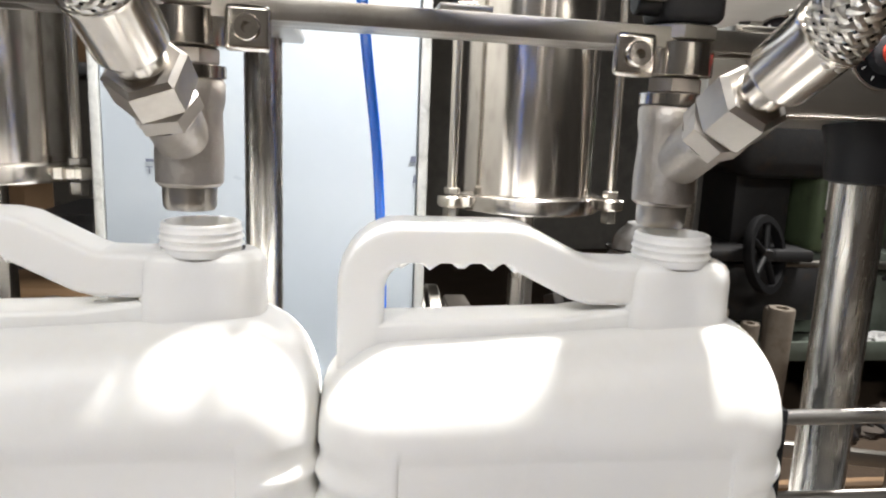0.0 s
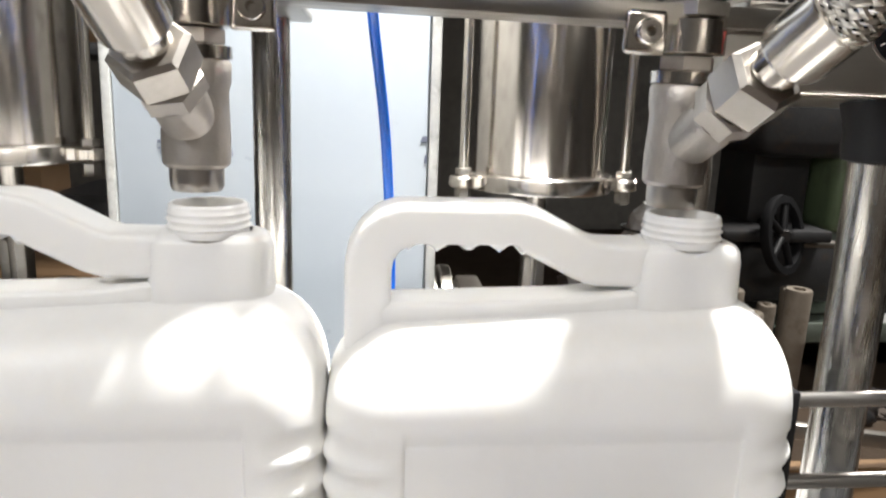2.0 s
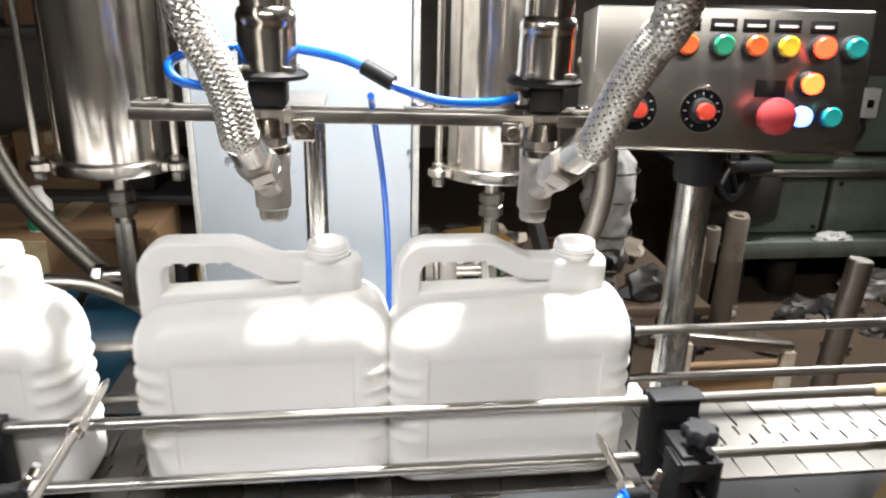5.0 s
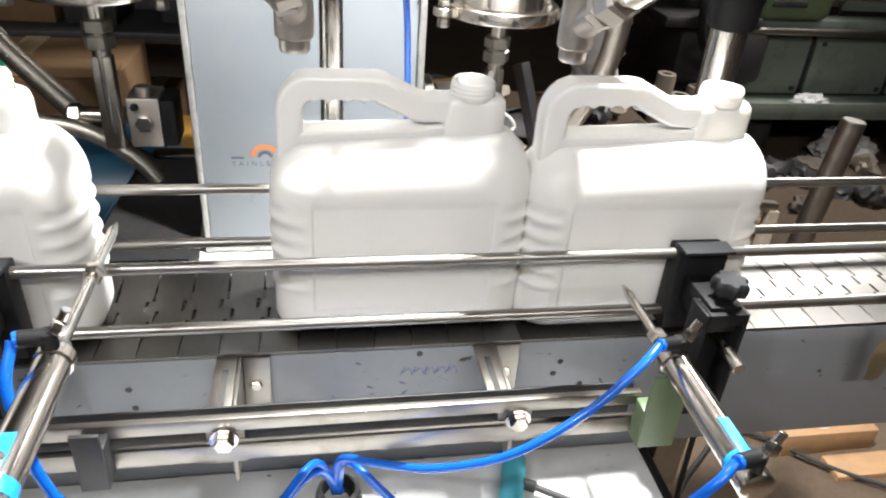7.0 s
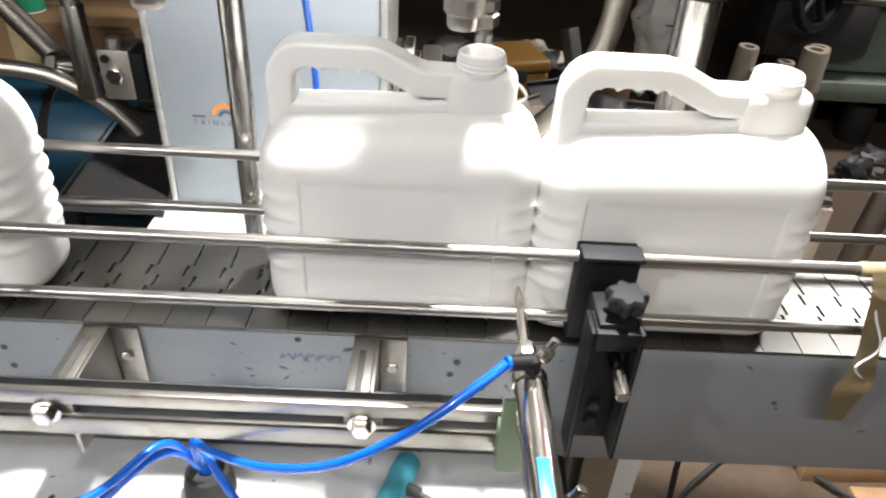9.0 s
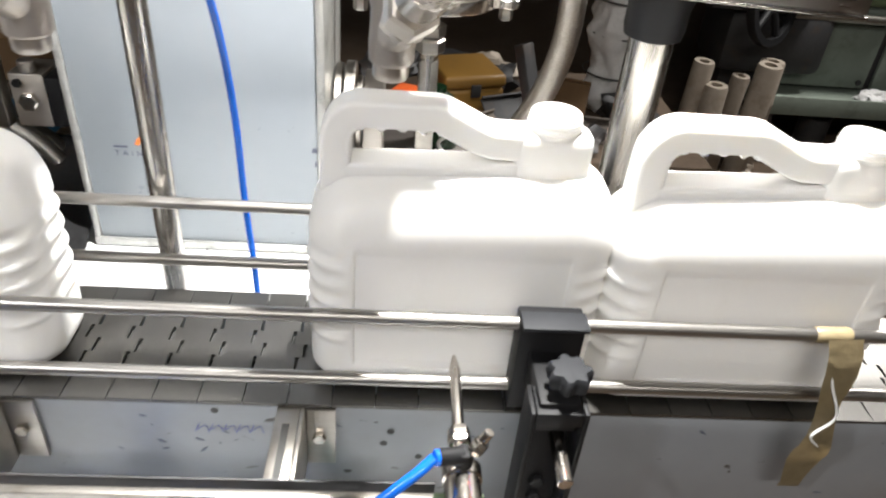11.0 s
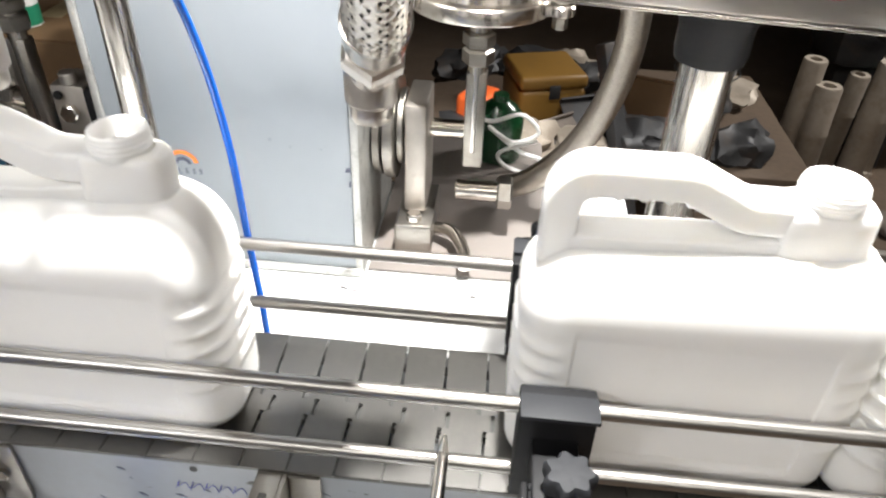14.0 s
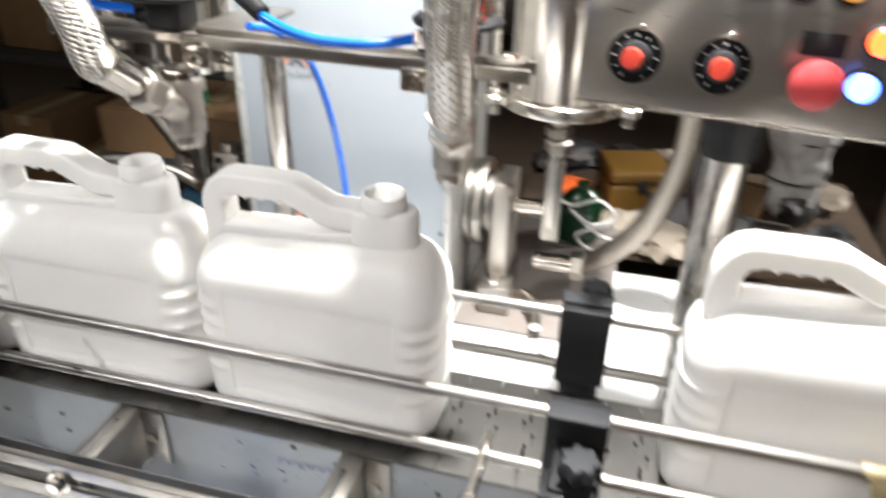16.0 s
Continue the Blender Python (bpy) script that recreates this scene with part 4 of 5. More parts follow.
part("wrap", lathe([(0.0060, -0.016), (0.0072, -0.014), (0.0070, 0.0), (0.0076, 0.012), (0.0060, 0.015)], 20, m=pose(0, 0.012, 0.103, 0, 90, 0)), TAPE, strap)

# ---- rear deck: drive under the metering cylinder ----
drive = tagged(empty("drive_unit", pose(0.10, 0.86, DECK_Z + 0.003)), "steel drive shaft with round flanges and bearing block", "drive unit")
for x0, x1, rr in ((-0.018, -0.008, 0.068), (-0.004, 0.010, 0.072), (0.012, 0.020, 0.052)):
    part("disc", rod((x0, 0, 0.165), (x1, 0, 0.165), rr, 44, 0.0012), BRUSHED, drive)
part("shaft", rod((-0.02, 0, 0.165), (0.11, 0, 0.165), 0.013), POLISHED, drive)
part("block", box(0.022, 0.052, -0.045, 0.045, 0.055, 0.215, 0.004), CAST, drive)
part("block_foot", box(0.012, 0.064, -0.075, 0.045, 0.0, 0.05, 0.004), BRUSHED, drive)
for y in (-0.062,):
    part("foot_bolt", hexnut((0.038, y, 0.05), (0.038, y, 0.064), 0.0105), POLISHED, drive)
part("cross_pin", rod((0.09, 0, 0.07), (0.155, 0, 0.07), 0.015), POLISHED, drive)
part("pin_nut", hexnut((0.15, 0, 0.07), (0.172, 0, 0.07), 0.024), BRUSHED, drive)
part("pipe_elbow", hose([(0.06, -0.03, 0.02), (0.09, -0.05, 0.03), (0.11, -0.09, 0.028), (0.115, -0.12, 0.02)], 0.009), POLISHED, drive)
bottle = tagged(empty("green_drink_bottle", pose(0.245, 1.10, DECK_Z + 0.003)), "green plastic bottle with pale printed loops", "bottle")
part("shell", lathe([(0.030, 0.0), (0.040, 0.004), (0.042, 0.02), (0.040, 0.04), (0.042, 0.06), (0.040, 0.08), (0.028, 0.096), (0.014, 0.106), (0.013, 0.116), (0, 0.117)], 40), GREENGLASS, bottle)
cable = tagged(empty("cable_loop", pose(0.25, 1.045, DECK_Z + 0.064)), "white cable looped behind the metering cylinder", "cable")
part("wire", hose([(-0.06, 0, 0.05), (-0.02, 0, 0.03), (0.03, -0.01, 0.05), (0.06, -0.01, 0.02), (0.02, -0.01, 0.0), (-0.02, 0, 0.02), (0.03, 0, -0.02), (0.07, -0.01, -0.03), (0.05, 0, -0.06), (0.01, 0, -0.05), (0.0, -0.01, -0.02), (0.06, 0, 0.0)], 0.0034, 80, 8), WHITE, cable)
flex = tagged(empty("suction_hose", pose(0, 0, 0)), "steel-braided suction hose hanging from the metering cylinder", "hose")
braided_hose("tube", [(0.335, 0.78, 1.30), (0.372, 0.80, 1.22), (0.392, 0.815, 1.12), (0.385, 0.83, 1.02), (0.352, 0.86, 0.92), (0.30, 0.90, 0.84), (0.26, 0.94, 0.80)], 0.0175, flex, "woven grey-brown hose", SUCTION, 0.92)

# ---- left rear: pump, valves, hoses ----
tank = tagged(empty("pump_motor", pose(-0.50, 0.98, FLOOR_Z)), "blue painted pump motor behind the conveyor", "motor")
part("housing", lathe([(0.05, -0.16), (0.115, -0.155), (0.125, -0.13), (0.125, 0.13), (0.115, 0.155), (0.05, 0.16)], 40, m=pose(0.02, 0, 0.50, 0, 90, 0)), BLUEPAINT, tank)
part("pedestal", box(-0.12, 0.16, -0.09, 0.09, -0.02, 0.40, 0.01), BLUEPAINT, tank)
part("band", lathe([(0.126, -0.008), (0.1275, -0.007), (0.1275, 0.007), (0.126, 0.008)], 40, m=pose(0.0, 0, 0.50, 0, 90, 0)), BLACK, tank)
vl = tagged(empty("shutoff_valve", pose(-0.345, 0.83, 0.97)), "steel ball valve block with cross shaft and nuts", "valve")
part("block", box(0.0, 0.046, -0.03, 0.03, -0.062, 0.014, 0.003), CAST, vl)
part("block_face", hexnut((0.024, -0.031, -0.022), (0.024, -0.042, -0.022), 0.013), POLISHED, vl)
part("black_body", box(0.0465, 0.068, -0.034, 0.028, -0.060, 0.012, 0.004), BLACK, vl)
part("block_port", rod((0.024, -0.02, 0.0142), (0.024, -0.02, 0.03), 0.011), CAST, vl)
part("cross_shaft", rod((-0.09, 0, -0.022), (0.0, 0, -0.022), 0.0125), POLISHED, vl)
part("shaft_nut", hexnut((-0.088, 0, -0.022), (-0.07, 0, -0.022), 0.017), POLISHED, vl)
part("upper_bolt", hexnut((0.012, -0.031, 0.002), (0.012, -0.037, 0.002), 0.006), BLACK, vl)
for pts, rr in (([(-0.62, 0.95, 1.26), (-0.60, 0.93, 1.15), (-0.55, 0.90, 1.06), (-0.47, 0.88, 0.97), (-0.40, 0.86, 0.905), (-0.34, 0.86, 0.85), (-0.30, 0.87, 0.78)], 0.016),
                ([(-0.64, 0.80, 0.90), (-0.57, 0.80, 0.942), (-0.50, 0.80, 0.950), (-0.43, 0.81, 0.938), (-0.375, 0.82, 0.905), (-0.34, 0.835, 0.862), (-0.31, 0.85, 0.80)], 0.012)):
    th = tagged(empty("transfer_hose", pose(0, 0, 0)), "steel-braided transfer hose to the pump", "hose", "transfer hoses")
    braided_hose("hose_core", pts, rr, th, wire=DARKBRAID if rr > 0.014 else BRAID, fill=0.9)
pl = tagged(empty("guard_plate", pose(0, 0, 0)), "dark oily steel chute sloping up beside the cabinet", "guard plate")
g = bmesh.new()
f = g.faces.new([g.verts.new(v) for v in ((-0.415, 0.705, 0.768), (-0.252, 0.705, 0.768), (-0.252, 0.875, 0.858), (-0.352, 0.875, 0.858))])
bmesh.ops.solidify(g, geom=[f], thickness=0.004)
part("slope", g, DARKIRON, pl, smooth=False)
g = bmesh.new()
f = g.faces.new([g.verts.new(v) for v in ((-0.419, 0.703, 0.770), (-0.356, 0.877, 0.860), (-0.340, 0.877, 0.884), (-0.403, 0.703, 0.794))])
bmesh.ops.solidify(g, geom=[f], thickness=0.004)
part("side_fold", g, RUSTED, pl, "folded brown edge", smooth=False)
part("top_fold", box(-0.338, -0.252, 0.8765, 0.905, 0.858, 0.862, 0.001), BRUSHED, pl)
part("leg", box(-0.345, -0.320, 0.84, 0.865, FLOOR_Z - 0.02, 0.838, 0.002), DARKIRON, pl)
part("leg", box(-0.405, -0.385, 0.712, 0.732, FLOOR_Z - 0.02, 0.765, 0.002), DARKIRON, pl)

# ---- workshop behind, right ----


def shaft_blank(x, y, h, r, lean=0):
    t = tagged(empty("steel_shaft", pose(x, y, FLOOR_Z - 0.01, lean, lean * 0.6, 0)), "rough round steel bar standing on end", "steel bar", "standing steel bars")
    part("bar", lathe([(r * 0.94, 0), (r, 0.006), (r, h * 0.62), (r * 1.03, h * 0.63), (r * 1.03, h * 0.66), (r, h * 0.67), (r, h - 0.006), (r * 0.93, h), (r * 0.5, h), (r * 0.5, h - 0.02), (0, h - 0.02)], 28), RUSTED, t)
    return t


for x, y, h, r, l in ((1.075, 1.95, 0.45, 0.032, 1.5), (1.13, 1.90, 0.39, 0.036, -1), (1.285, 1.95, 0.45, 0.038, 1), (1.40, 2.12, 0.40, 0.040, -1.5), (1.275, 2.1, 0.36, 0.030, 2)):
    shaft_blank(x, y, h, r, l)

lathe_m = tagged(empty("lathe", pose(2.2, 2.45, FLOOR_Z)), "old green lathe with grey-green panels above a dark open stand", "lathe")
part("chip_tray", box(-0.80, 1.3, -0.28, 0.28, 0.20, 0.232, 0.006), MACHGREY, lathe_m, "grimy sheet tray under the bed")
part("tray_lip", box(-0.80, 1.3, -0.292, -0.2815, 0.195, 0.262, 0.003), MACHGREY, lathe_m)
for x in (-0.74, 0.18, 1.22):
    part("stand_leg", box(x - 0.035, x + 0.035, -0.26, -0.19, -0.02, 0.1995, 0.006), DARKIRON, lathe_m)
part("stand_back", box(-0.80, 1.3, 0.24, 0.26, -0.02, 0.1995), DARKIRON, lathe_m)
for u in range(5):
    pn = part("bed_panel", box(-0.70 + 0.39 * u, -0.335 + 0.39 * u, -0.13, -0.11, 0.245, 0.475, 0.008), MACHGREY, lathe_m, "oily grey-green panel")
    part("panel_bolt", hexnut((-0.67 + 0.39 * u, -0.1302, 0.45), (-0.67 + 0.39 * u, -0.139, 0.45), 0.010), DARKIRON, pn)
    part("panel_bolt", hexnut((-0.365 + 0.39 * u, -0.1302, 0.27), (-0.365 + 0.39 * u, -0.139, 0.27), 0.010), DARKIRON, pn)
part("bed", box(-0.78, 1.3, -0.108, 0.2, 0.2325, 0.50, 0.01), DARKIRON, lathe_m)
part("bed_way", box(-0.78, 1.3, -0.15, -0.06, 0.502, 0.545, 0.004), MACHGREY, lathe_m)
part("feed_shaft", rod((-0.72, -0.19, 0.51), (1.3, -0.19, 0.505), 0.015), BRUSHED, lathe_m, "worn steel feed shaft")
part("splash_panel", box(-0.16, 1.25, 0.0, 0.014, 0.55, 0.86, 0.006), MACHGREY, lathe_m)
hs = part("headstock", box(-0.63, -0.34, -0.20, 0.22, 0.548, 1.00, 0.035, 3), MACHGREEN, lathe_m, "rounded olive green headstock")
part("plate", box(-0.60, -0.42, -0.207, -0.2015, 0.70, 0.87, 0.003), WHITE, hs, "worn white plate")
part("lever", rod((-0.53, -0.208, 0.80), (-0.48, -0.27, 0.74), 0.008), DARKIRON, hs)
part("lever_ball", lathe([(0.0, -0.018), (0.012, -0.013), (0.018, 0), (0.012, 0.013), (0.0, 0.018)], 16, m=pose(-0.534, -0.214, 0.808)), BLACK, hs)
for z in (0.60, 0.655):
    part("name_strip", box(-0.60, -0.46, -0.2055, -0.2015, z, z + 0.022, 0.001), DARKIRON, hs)
sock = tagged(empty("switch_box", pose(2.02, 2.437, FLOOR_Z + 0.70)), "cream plastic switch box with a dark socket on the lathe panel", "switch box")
part("housing", box(-0.045, 0.045, -0.05, 0.012, 0.0, 0.12, 0.008, 3), WHITE, sock)
part("toggle", box(-0.012, 0.012, -0.062, -0.0505, 0.045, 0.075, 0.003), BLACK, sock)
part("cable", hose([(0.0, -0.02, 0.002), (0.01, -0.03, -0.05), (-0.02, -0.03, -0.12), (0.0, -0.02, -0.155)], 0.008, 20, 8), RUBBER, sock)
rag = bmesh.new()
bmesh.ops.create_icosphere(rag, subdivisions=4, radius=1)
for v in rag.verts:
    n = v.co.normalized()
    k = 1 + 0.35 * noise.noise(n * 2.2) + 0.22 * noise.noise(n * 5.5)
    v.co = Vector((n.x * 0.07 * k, n.y * 0.05 * k, max(-0.012, n.z * 0.028 * k)))
rg = tagged(part("white_rag", rag, BAG), "crumpled white rag on the lathe tray", "rag")
rg.location = (1.88, 2.235, FLOOR_Z + 0.244)
pail = tagged(empty("oil_can", pose(1.72, 2.30, FLOOR_Z - 0.01)), "dark oily tin standing under the lathe tray", "tin")
part("wall", lathe([(0.052, 0.0), (0.055, 0.004), (0.056, 0.15), (0.059, 0.153), (0.056, 0.157), (0.052, 0.155), (0.051, 0.02), (0.0, 0.018)], 28), DARKIRON, pail)
foil = bmesh.new()
bmesh.ops.create_icosphere(foil, subdivisions=4, radius=1)
for v in foil.verts:
    n = v.co.normalized()
    k = 1 + 0.4 * noise.noise(n * 2.0 + Vector((7, 0, 0))) + 0.3 * noise.noise(n * 6 + Vector((3, 0, 0)))
    v.co = Vector((n.x * 0.12 * k, n.y * 0.09 * k, max(-0.04, n.z * 0.075 * k)))
fb = tagged(part("crumpled_bag", foil, BAG), "crumpled grey plastic bag lying under the lathe", "bag")
fb.location = (2.10, 2.24, FLOOR_Z + 0.03)

shaper = tagged(empty("drill_press", pose(1.42, 2.40, FLOOR_Z)), "black oily drilling machine with spoked hand wheel", "machine")
part("column", box(-0.10, 0.12, -0.06, 0.2, -0.02, 1.12, 0.03), DARKIRON, shaper)
part("knee", box(-0.16, 0.22, -0.16, 0.1, 0.30, 0.52, 0.04), DARKIRON, shaper)
part("head", box(-0.14, 0.24, -0.18, 0.2, 0.80, 1.12, 0.06, 3), DARKIRON, shaper)
part("table", box(-0.26, 0.12, -0.22, 0.1, 0.53, 0.57, 0.01), DARKIRON, shaper)
wheel = bmesh.new()
lathe([(0.105, -0.014), (0.128, -0.014), (0.132, 0.0), (0.128, 0.014), (0.105, 0.014), (0.102, 0.0), (0.105, -0.014)], 40, wheel, pose(-0.07, -0.24, 0.56, 78, 0, 35), closed=False)
for a in range(5):
    q = rod((0, 0, 0), (0.11 * math.cos(a * 1.257), 0.11 * math.sin(a * 1.257), 0), 0.012, 10)
    joined(wheel, q, pose(-0.07, -0.24, 0.56, 78, 0, 35))
part("hand_wheel", wheel, BLACK, shaper, "black spoked hand wheel")
part("wheel_shaft", rod((-0.07, -0.26, 0.56), (-0.03, 0.0, 0.57), 0.02), DARKIRON, shaper)

bagob = tagged(empty("wrapped_bundle", pose(0.765, 1.80, FLOOR_Z + 0.33)), "upright bundle wrapped in white woven plastic", "bundle")
prof = [(0.03, -0.002), (0.072, 0.004), (0.090, 0.05), (0.080, 0.10), (0.088, 0.16), (0.096, 0.23), (0.098, 0.29), (0.084, 0.34), (0.045, 0.38)]
fine = [(pa[0] + (pb[0] - pa[0]) * k / 7, pa[1] + (pb[1] - pa[1]) * k / 7) for pa, pb in zip(prof, prof[1:]) for k in range(7)] + [prof[-1], (0, 0.385)]
b = lathe(fine, 56)
for v in b.verts:
    k = 0.82 + 0.2 * noise.noise(Vector((v.co.x * 16, v.co.y * 16, v.co.z * 11))) + 0.10 * noise.noise(v.co * 38)
    v.co.x, v.co.y = v.co.x * k, v.co.y * k
part("wrapping", b, BAG, bagob)
for z in (0.11, 0.22, 0.31):
    part("string", lathe([(0.078 + 0.03 * z, z), (0.080 + 0.03 * z, z + 0.003), (0.078 + 0.03 * z, z + 0.006)], 30, closed=False), GAP, bagob)

bench = tagged(empty("low_bench", pose(0.55, 1.75, FLOOR_Z)), "low dark steel bench heaped with rags and parts", "bench")
part("bench_top", box(-0.50, 0.42, -0.30, 0.32, 0.30, 0.33, 0.006), DIRT, bench, "bench top thick with brown dirt")
for x in (-0.46, 0.38):
    for y in (-0.27, 0.28):
        part("leg", box(x - 0.02, x + 0.02, y - 0.02, y + 0.02, -0.02, 0.2995, 0.003), DARKIRON, bench)
BT = FLOOR_Z + 0.33
mus = tagged(empty("parts_case", pose(0.35, 1.74, BT, 0, 0, 17)), "mustard yellow parts case with a dark latch on the bench", "case")
part("body", box(-0.085, 0.085, -0.08, 0.09, 0, 0.085, 0.012, 3), MUSTARD, mus)
part("lid", box(-0.088, 0.088, -0.083, 0.093, 0.0855, 0.122, 0.012, 3), MUSTARD, mus)
part("latch", box(-0.014, 0.014, -0.089, -0.0832, 0.065, 0.10, 0.002), DARKIRON, mus)
gd = tagged(part("machine_guard", box(-0.04, 0.04, -0.05, 0.05, 0, 0.10, 0.015, 3), ORANGE), "small orange-red plastic guard on the bench", "guard")
gd.location, gd.rotation_euler = (0.19, 1.60, BT), (0, 0, -0.4)
beam = tagged(part("iron_beam", box(-0.02, 0.02, -0.015, 0.015, 0.0, 0.62, 0.003), DARKIRON), "dark angle iron leaning on the bench", "iron")
beam.matrix_world = along((0.62, 1.40, FLOOR_Z), (0.42, 1.62, FLOOR_Z + 0.75))
rnd = random.Random(11)


def lump(name, label, cat, x, y, z, sx, sy, sz, mat, seed, rough=0.25):
    """An uneven rag, offcut or cast piece lying about."""
    b = bmesh.new()
    bmesh.ops.create_icosphere(b, subdivisions=3, radius=1)
    for v in b.verts:
        n = v.co.normalized()
        k = 1 + rough * noise.noise(n * 1.6 + Vector((seed, 0, 0))) + rough * 0.6 * noise.noise(n * 4 + Vector((0, seed, 0)))
        v.co = Vector((n.x * sx * k, n.y * sy * k, max(-sz * 0.55, n.z * sz * k)))
    t = part(name, b, mat)
    t.location = (x, y, z + sz * 0.5)
    t.rotation_euler = (0, 0, seed)
    return tagged(t, label, cat)


for k in range(26):
    x, y = rnd.uniform(0.12, 0.92), (rnd.uniform(1.46, 1.98) if k % 2 else rnd.uniform(1.28, 1.42))
    m = (RAG, DARKIRON, RAG, DARKIRON, RAG, RUSTED)[k % 6]
    lump("scrap_piece" if m in (DARKIRON, RUSTED) else "rag", "dark workshop scrap or rag lying in a heap", "scrap", x, y, BT if k % 2 else FLOOR_Z, rnd.uniform(0.05, 0.12), rnd.uniform(0.04, 0.08), rnd.uniform(0.025, 0.06), m, k * 1.3, 0.5)
for k in range(22):
    x, y = rnd.uniform(1.0, 2.4), rnd.uniform(1.75, 2.12)
    m = (DARKIRON, RUSTED, RAG, DARKIRON, RAG, DARKIRON, RAG)[k % 7]
    lump("scrap_piece", "oily scrap and crumpled litter on the earth floor", "scrap", x, y, FLOOR_Z, rnd.uniform(0.03, 0.09), rnd.uniform(0.03, 0.06), rnd.uniform(0.02, 0.05), m, 40 + k * 1.7, 0.5)
# sheet offcuts leaning in the heap on the bench
for x, y, z, w, h, tilt, turn, m in ((0.50, 1.60, 0.0, 0.17, 0.11, -52, 24, DARKIRON), (0.60, 1.66, 0.0, 0.14, 0.13, -40, -18, CARD), (0.42, 1.52, 0.0, 0.12, 0.09, -60, 40, RAG), (0.66, 1.56, 0.0, 0.15, 0.08, -66, -8, RAG)):
    sh = tagged(empty("sheet_offcut"), "dull brown sheet offcut leaning in the scrap heap", "offcut")
    part("sheet", box(-w / 2, w / 2, -0.003, 0.003, 0, h, 0.001), m, sh)
    part("folded_edge", box(-w / 2, w / 2, -0.016, -0.0032, h - 0.006, h, 0.001), m, sh)
    sh.matrix_world = pose(x, y, BT + z, tilt, 0, turn)

# low angle-iron frame with a brown board beside the machine
fr = tagged(empty("open_frame", pose(0.0, 0.0, 0.0)), "low steel angle frame standing on the floor", "frame")
part("top_bar", box(0.0, 0.27, -0.012, 0.012, -0.006, 0.012, 0.002, m=along((0.66, 1.0, 0.712), (0.93, 1.02, 0.668)) @ pose(0, 0, 0, 0, -90, 0)), BRUSHED, fr)
part("leg", box(0.905, 0.930, 1.0, 1.025, FLOOR_Z - 0.02, 0.665, 0.002), RUSTED, fr)
part("leg", box(0.655, 0.680, 0.98, 1.005, FLOOR_Z - 0.02, 0.705, 0.002), RUSTED, fr)
part("board", box(0.64, 0.95, 1.03, 1.06, FLOOR_Z - 0.01, 0.62, 0.004), CARD, fr, "brown packing board")
pipe = tagged(empty("leaning_tube", pose(0.0, 0.0, 0.0)), "bare steel tube stand beyond the conveyor", "tube")
part("tube", rod((1.02, 1.05, FLOOR_Z - 0.02), (1.07, 1.05, 0.86), 0.026, 28), BRUSHED, pipe)
part("base", rod((1.02, 1.05, FLOOR_Z - 0.02), (1.02, 1.05, FLOOR_Z + 0.03), 0.07, 32), DARKIRON, pipe)
blk = tagged(empty("wood_block", pose(0.98, 0.74, FLOOR_Z)), "raw timber block on the floor with a white lump", "timber")
part("timber", box(-0.10, 0.12, -0.05, 0.05, -0.01, 0.06, 0.004), WOOD, blk)
part("offcut", box(-0.02, 0.16, -0.13, -0.07, -0.01, 0.02, 0.003), WOOD, blk)
part("white_lump", lathe([(0.0, 0.058), (0.035, 0.06), (0.032, 0.075), (0.015, 0.085), (0, 0.086)], 14), WHITE, blk)
cb = tagged(empty("floor_cable", pose(0, 0, 0)), "black electric cable lying on the floor", "cable")
part("wire", hose([(0.55, 0.55, FLOOR_Z + 0.3), (0.60, 0.60, FLOOR_Z + 0.02), (0.68, 0.68, FLOOR_Z + 0.012), (0.82, 0.76, FLOOR_Z + 0.015), (0.98, 0.62, FLOOR_Z + 0.02), (1.2, 0.5, FLOOR_Z + 0.015)], 0.005, 60, 8), RUBBER, cb)

# ---- workshop behind, left ----
shelf = tagged(empty("storage_rack", pose(-0.95, 1.75, FLOOR_Z)), "dark steel rack loaded with cartons and parts", "rack")
for x in (-0.62, 0.78):
    for y in (-0.2, 0.2):
        part("upright", box(x - 0.02, x + 0.02, y - 0.02, y + 0.02, -0.02, 1.6, 0.003), DARKIRON, shelf)
for z in (0.22, 0.62, 1.02, 1.42):
    part("shelf_board", box(-0.66, 0.82, -0.23, 0.23, z, z + 0.025, 0.003), DARKIRON, shelf)
rnd = random.Random(23)
for z in (0.247, 0.647, 1.047):
    x = -1.52
    while x < -0.25:
        w, d, hh = rnd.uniform(0.09, 0.2), rnd.uniform(0.12, 0.3), rnd.uniform(0.08, 0.24)
        m = rnd.choice((CARD, CARD, MUSTARD, DARKIRON, RAG, CARD))
        cbx = tagged(empty("carton" if m is CARD else "parts_bin"), "worn cardboard carton on the dark rack" if m is CARD else "grimy parts bin on the dark rack", "carton" if m is CARD else "bin")
        part("body", box(-w / 2, w / 2, -d / 2, d / 2, 0, hh, 0.004), m, cbx)
        part("tape" if m is CARD else "rim", box(-0.02, 0.02, -d / 2 - 0.0008, d / 2, hh - 0.03, hh + 0.0008) if m is CARD else box(-w / 2 - 0.004, w / 2 + 0.004, -d / 2 - 0.004, d / 2 + 0.004, hh - 0.012, hh + 0.002), TAPE if m is CARD else DARKIRON, cbx)
        cbx.location, cbx.rotation_euler = (x + w / 2, 1.68 + rnd.uniform(-0.04, 0.04), FLOOR_Z + z - 0.0005), (0, 0, rnd.uniform(-0.12, 0.12))
        x += w + rnd.uniform(0.02, 0.09)
wb = tagged(empty("label_bottle", pose(-0.70, 1.30, 0.86)), "white bottle with green label on a carton", "bottle")
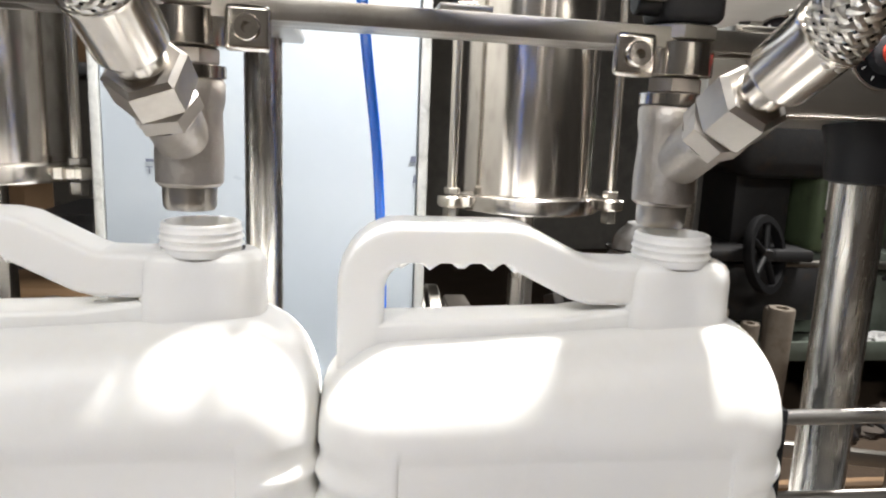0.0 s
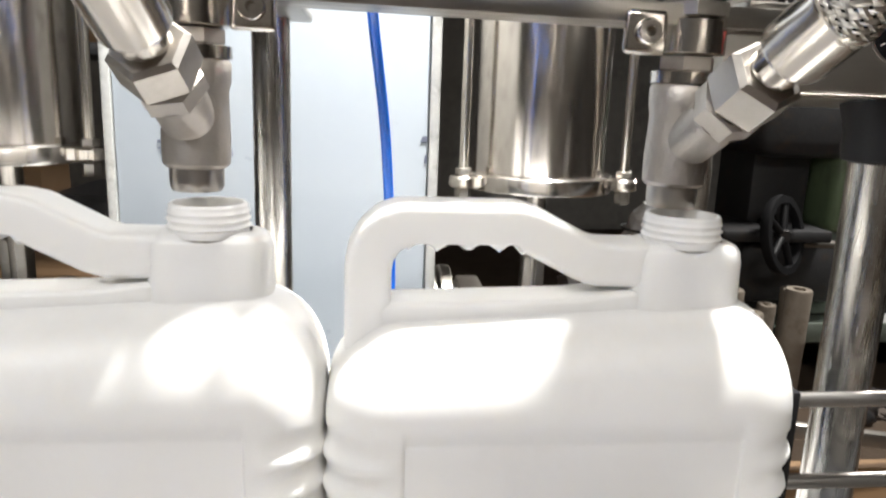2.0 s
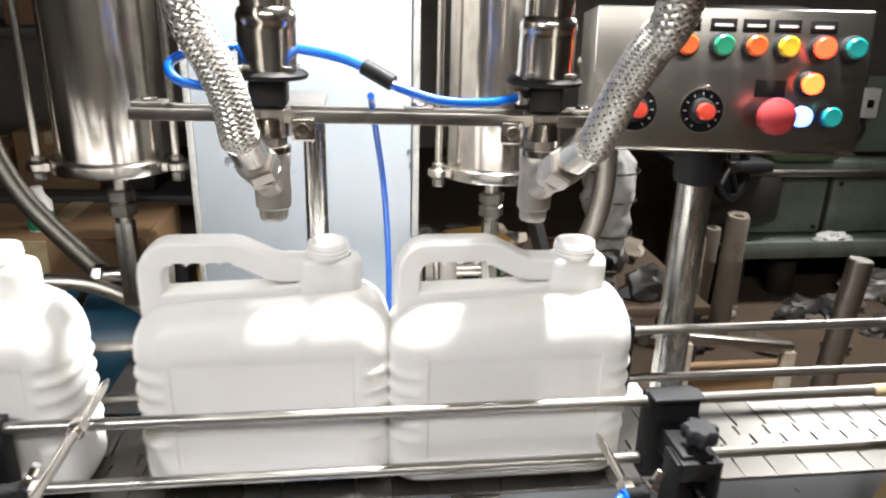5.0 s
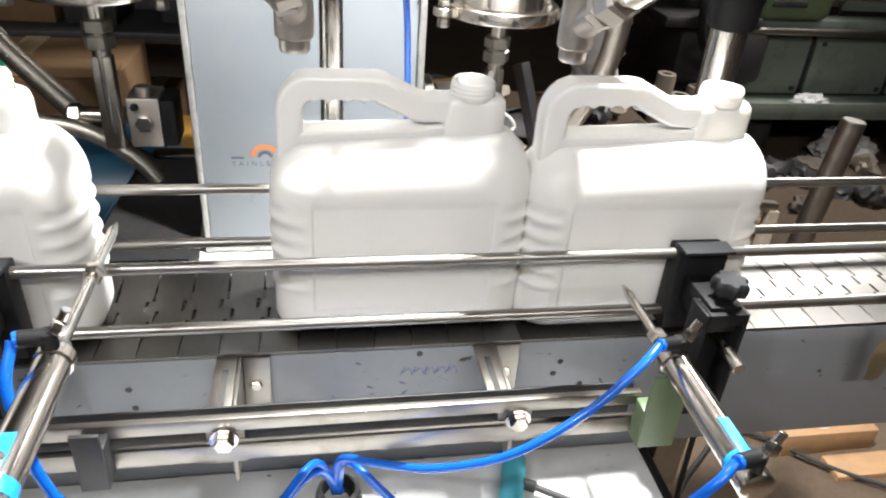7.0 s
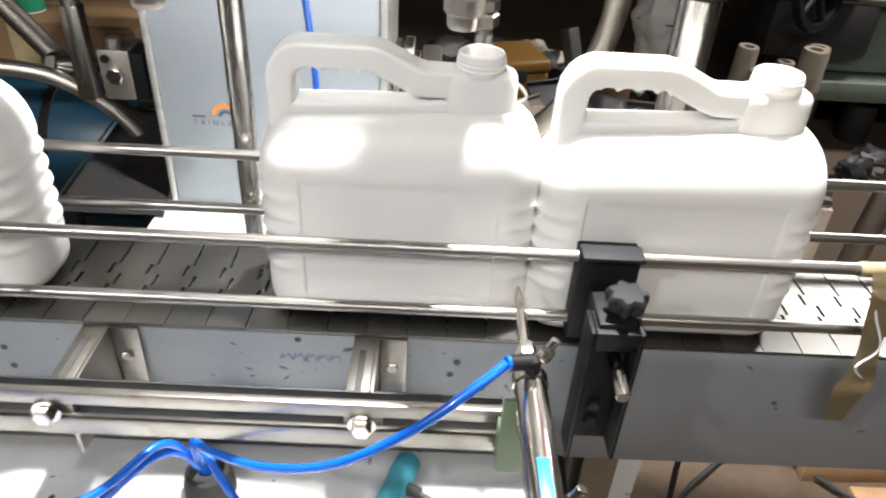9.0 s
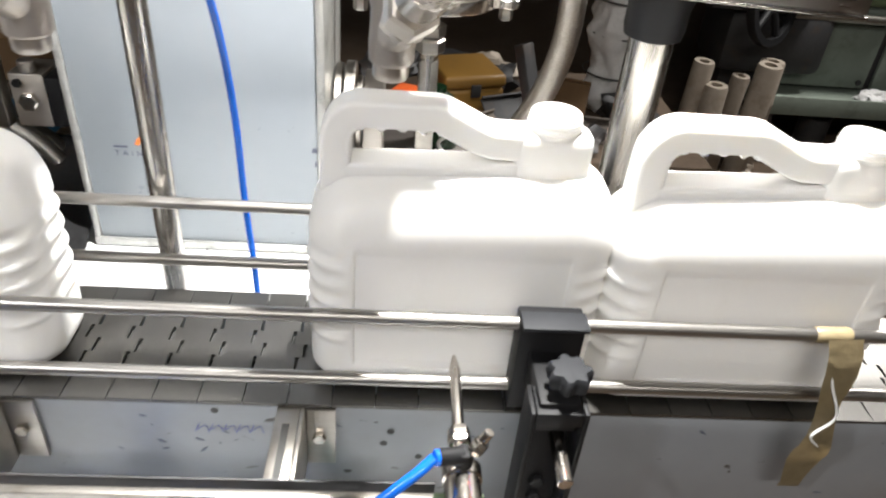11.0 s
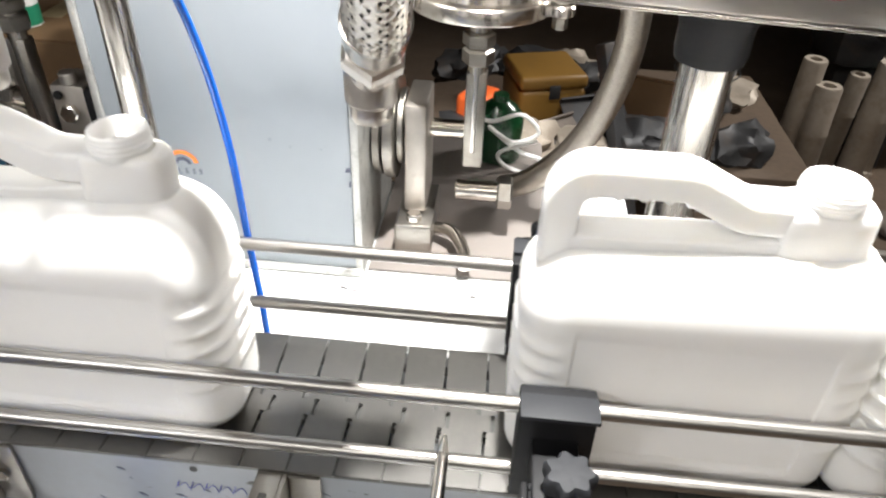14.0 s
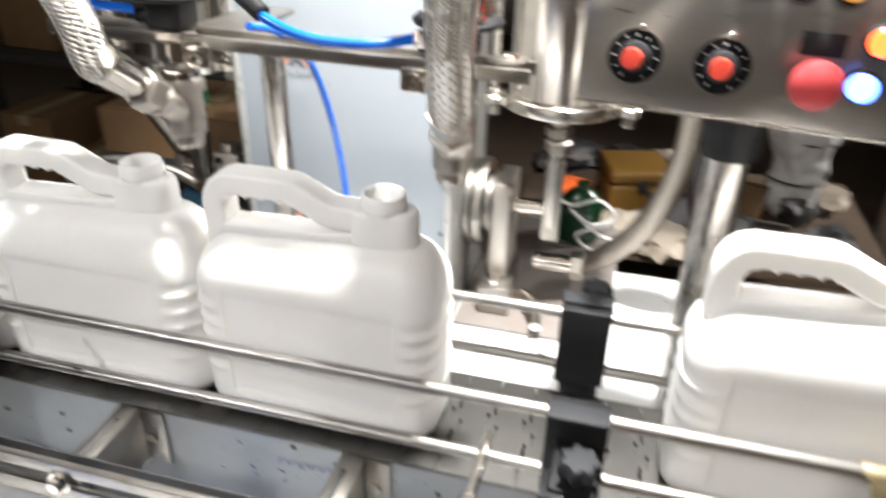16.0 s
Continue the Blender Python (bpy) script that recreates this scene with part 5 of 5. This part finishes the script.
part("shell", lathe([(0.02, 0), (0.027, 0.004), (0.027, 0.075), (0.014, 0.095), (0.012, 0.11), (0, 0.111)], 24), HDPE, wb)
part("label_band", lathe([(0.0272, 0.018), (0.0276, 0.019), (0.0276, 0.055), (0.0272, 0.056)], 24, closed=False), GREENB, wb)
for (x0, x1, y0, y1, h), at, m, lb in (((-0.30, 0.16, -0.14, 0.16, 0.632), (-0.62, 1.36, FLOOR_Z), CARD, "large brown carton standing on the floor"),
                                        ((-0.2, 0.16, -0.12, 0.12, 0.44), (-0.28, 1.42, FLOOR_Z), MUSTARD, "yellow-brown carton standing on the floor")):
    cart = tagged(empty("carton"), lb, "carton")
    part("body", box(x0, x1, y0, y1, -0.02, h, 0.006), m, cart)
    part("tape", box((x0 + x1) / 2 - 0.025, (x0 + x1) / 2 + 0.025, y0 - 0.0008, y1, h - 0.09, h + 0.0008), TAPE, cart)
    part("flap", box(x0 + 0.01, x1 - 0.01, y0 + 0.004, (y0 + y1) / 2 - 0.026, h - 0.001, h + 0.004, 0.001), m, cart)
    cart.location = at

# ---- what moves ----
SPEED = 0.0557


def motions():
    times = [k * 0.25 for k in range(65)]
    walk(chain, [(t, pose(SPEED * t, 0, CHAIN_Z)) for t in times])
    for ob, x, y, start in CANS:
        walk(ob, [(t, pose(x + SPEED * max(0.0, t - start), y, CHAIN_Z)) for t in sorted(set(times + [start]))])
    # the bar hangs slightly askew about its right valve and lifts before the cans leave
    swing = Matrix.Translation((0.173, 0.385, 1.2)) @ pose(0, 0, 0, 0, 0.9, 0) @ Matrix.Translation((-0.173, -0.385, -1.2))
    down, lifted = pose(0.002, 0, 0.001) @ swing, pose(-0.008, 0, 0.0172) @ swing
    walk(head, [(0, down), (3.3, down), (3.6, down), (4.1, lifted), (4.4, lifted), (16, lifted)])
    walk(rod_l, [(0, pose(0, 0.345, 0)), (7.6, pose(0, 0.345, 0)), (7.75, pose(0, 0.345, 0)), (7.95, pose(0, 0.262, 0)), (8.1, pose(0, 0.262, 0)), (16, pose(0, 0.262, 0))])


motions()
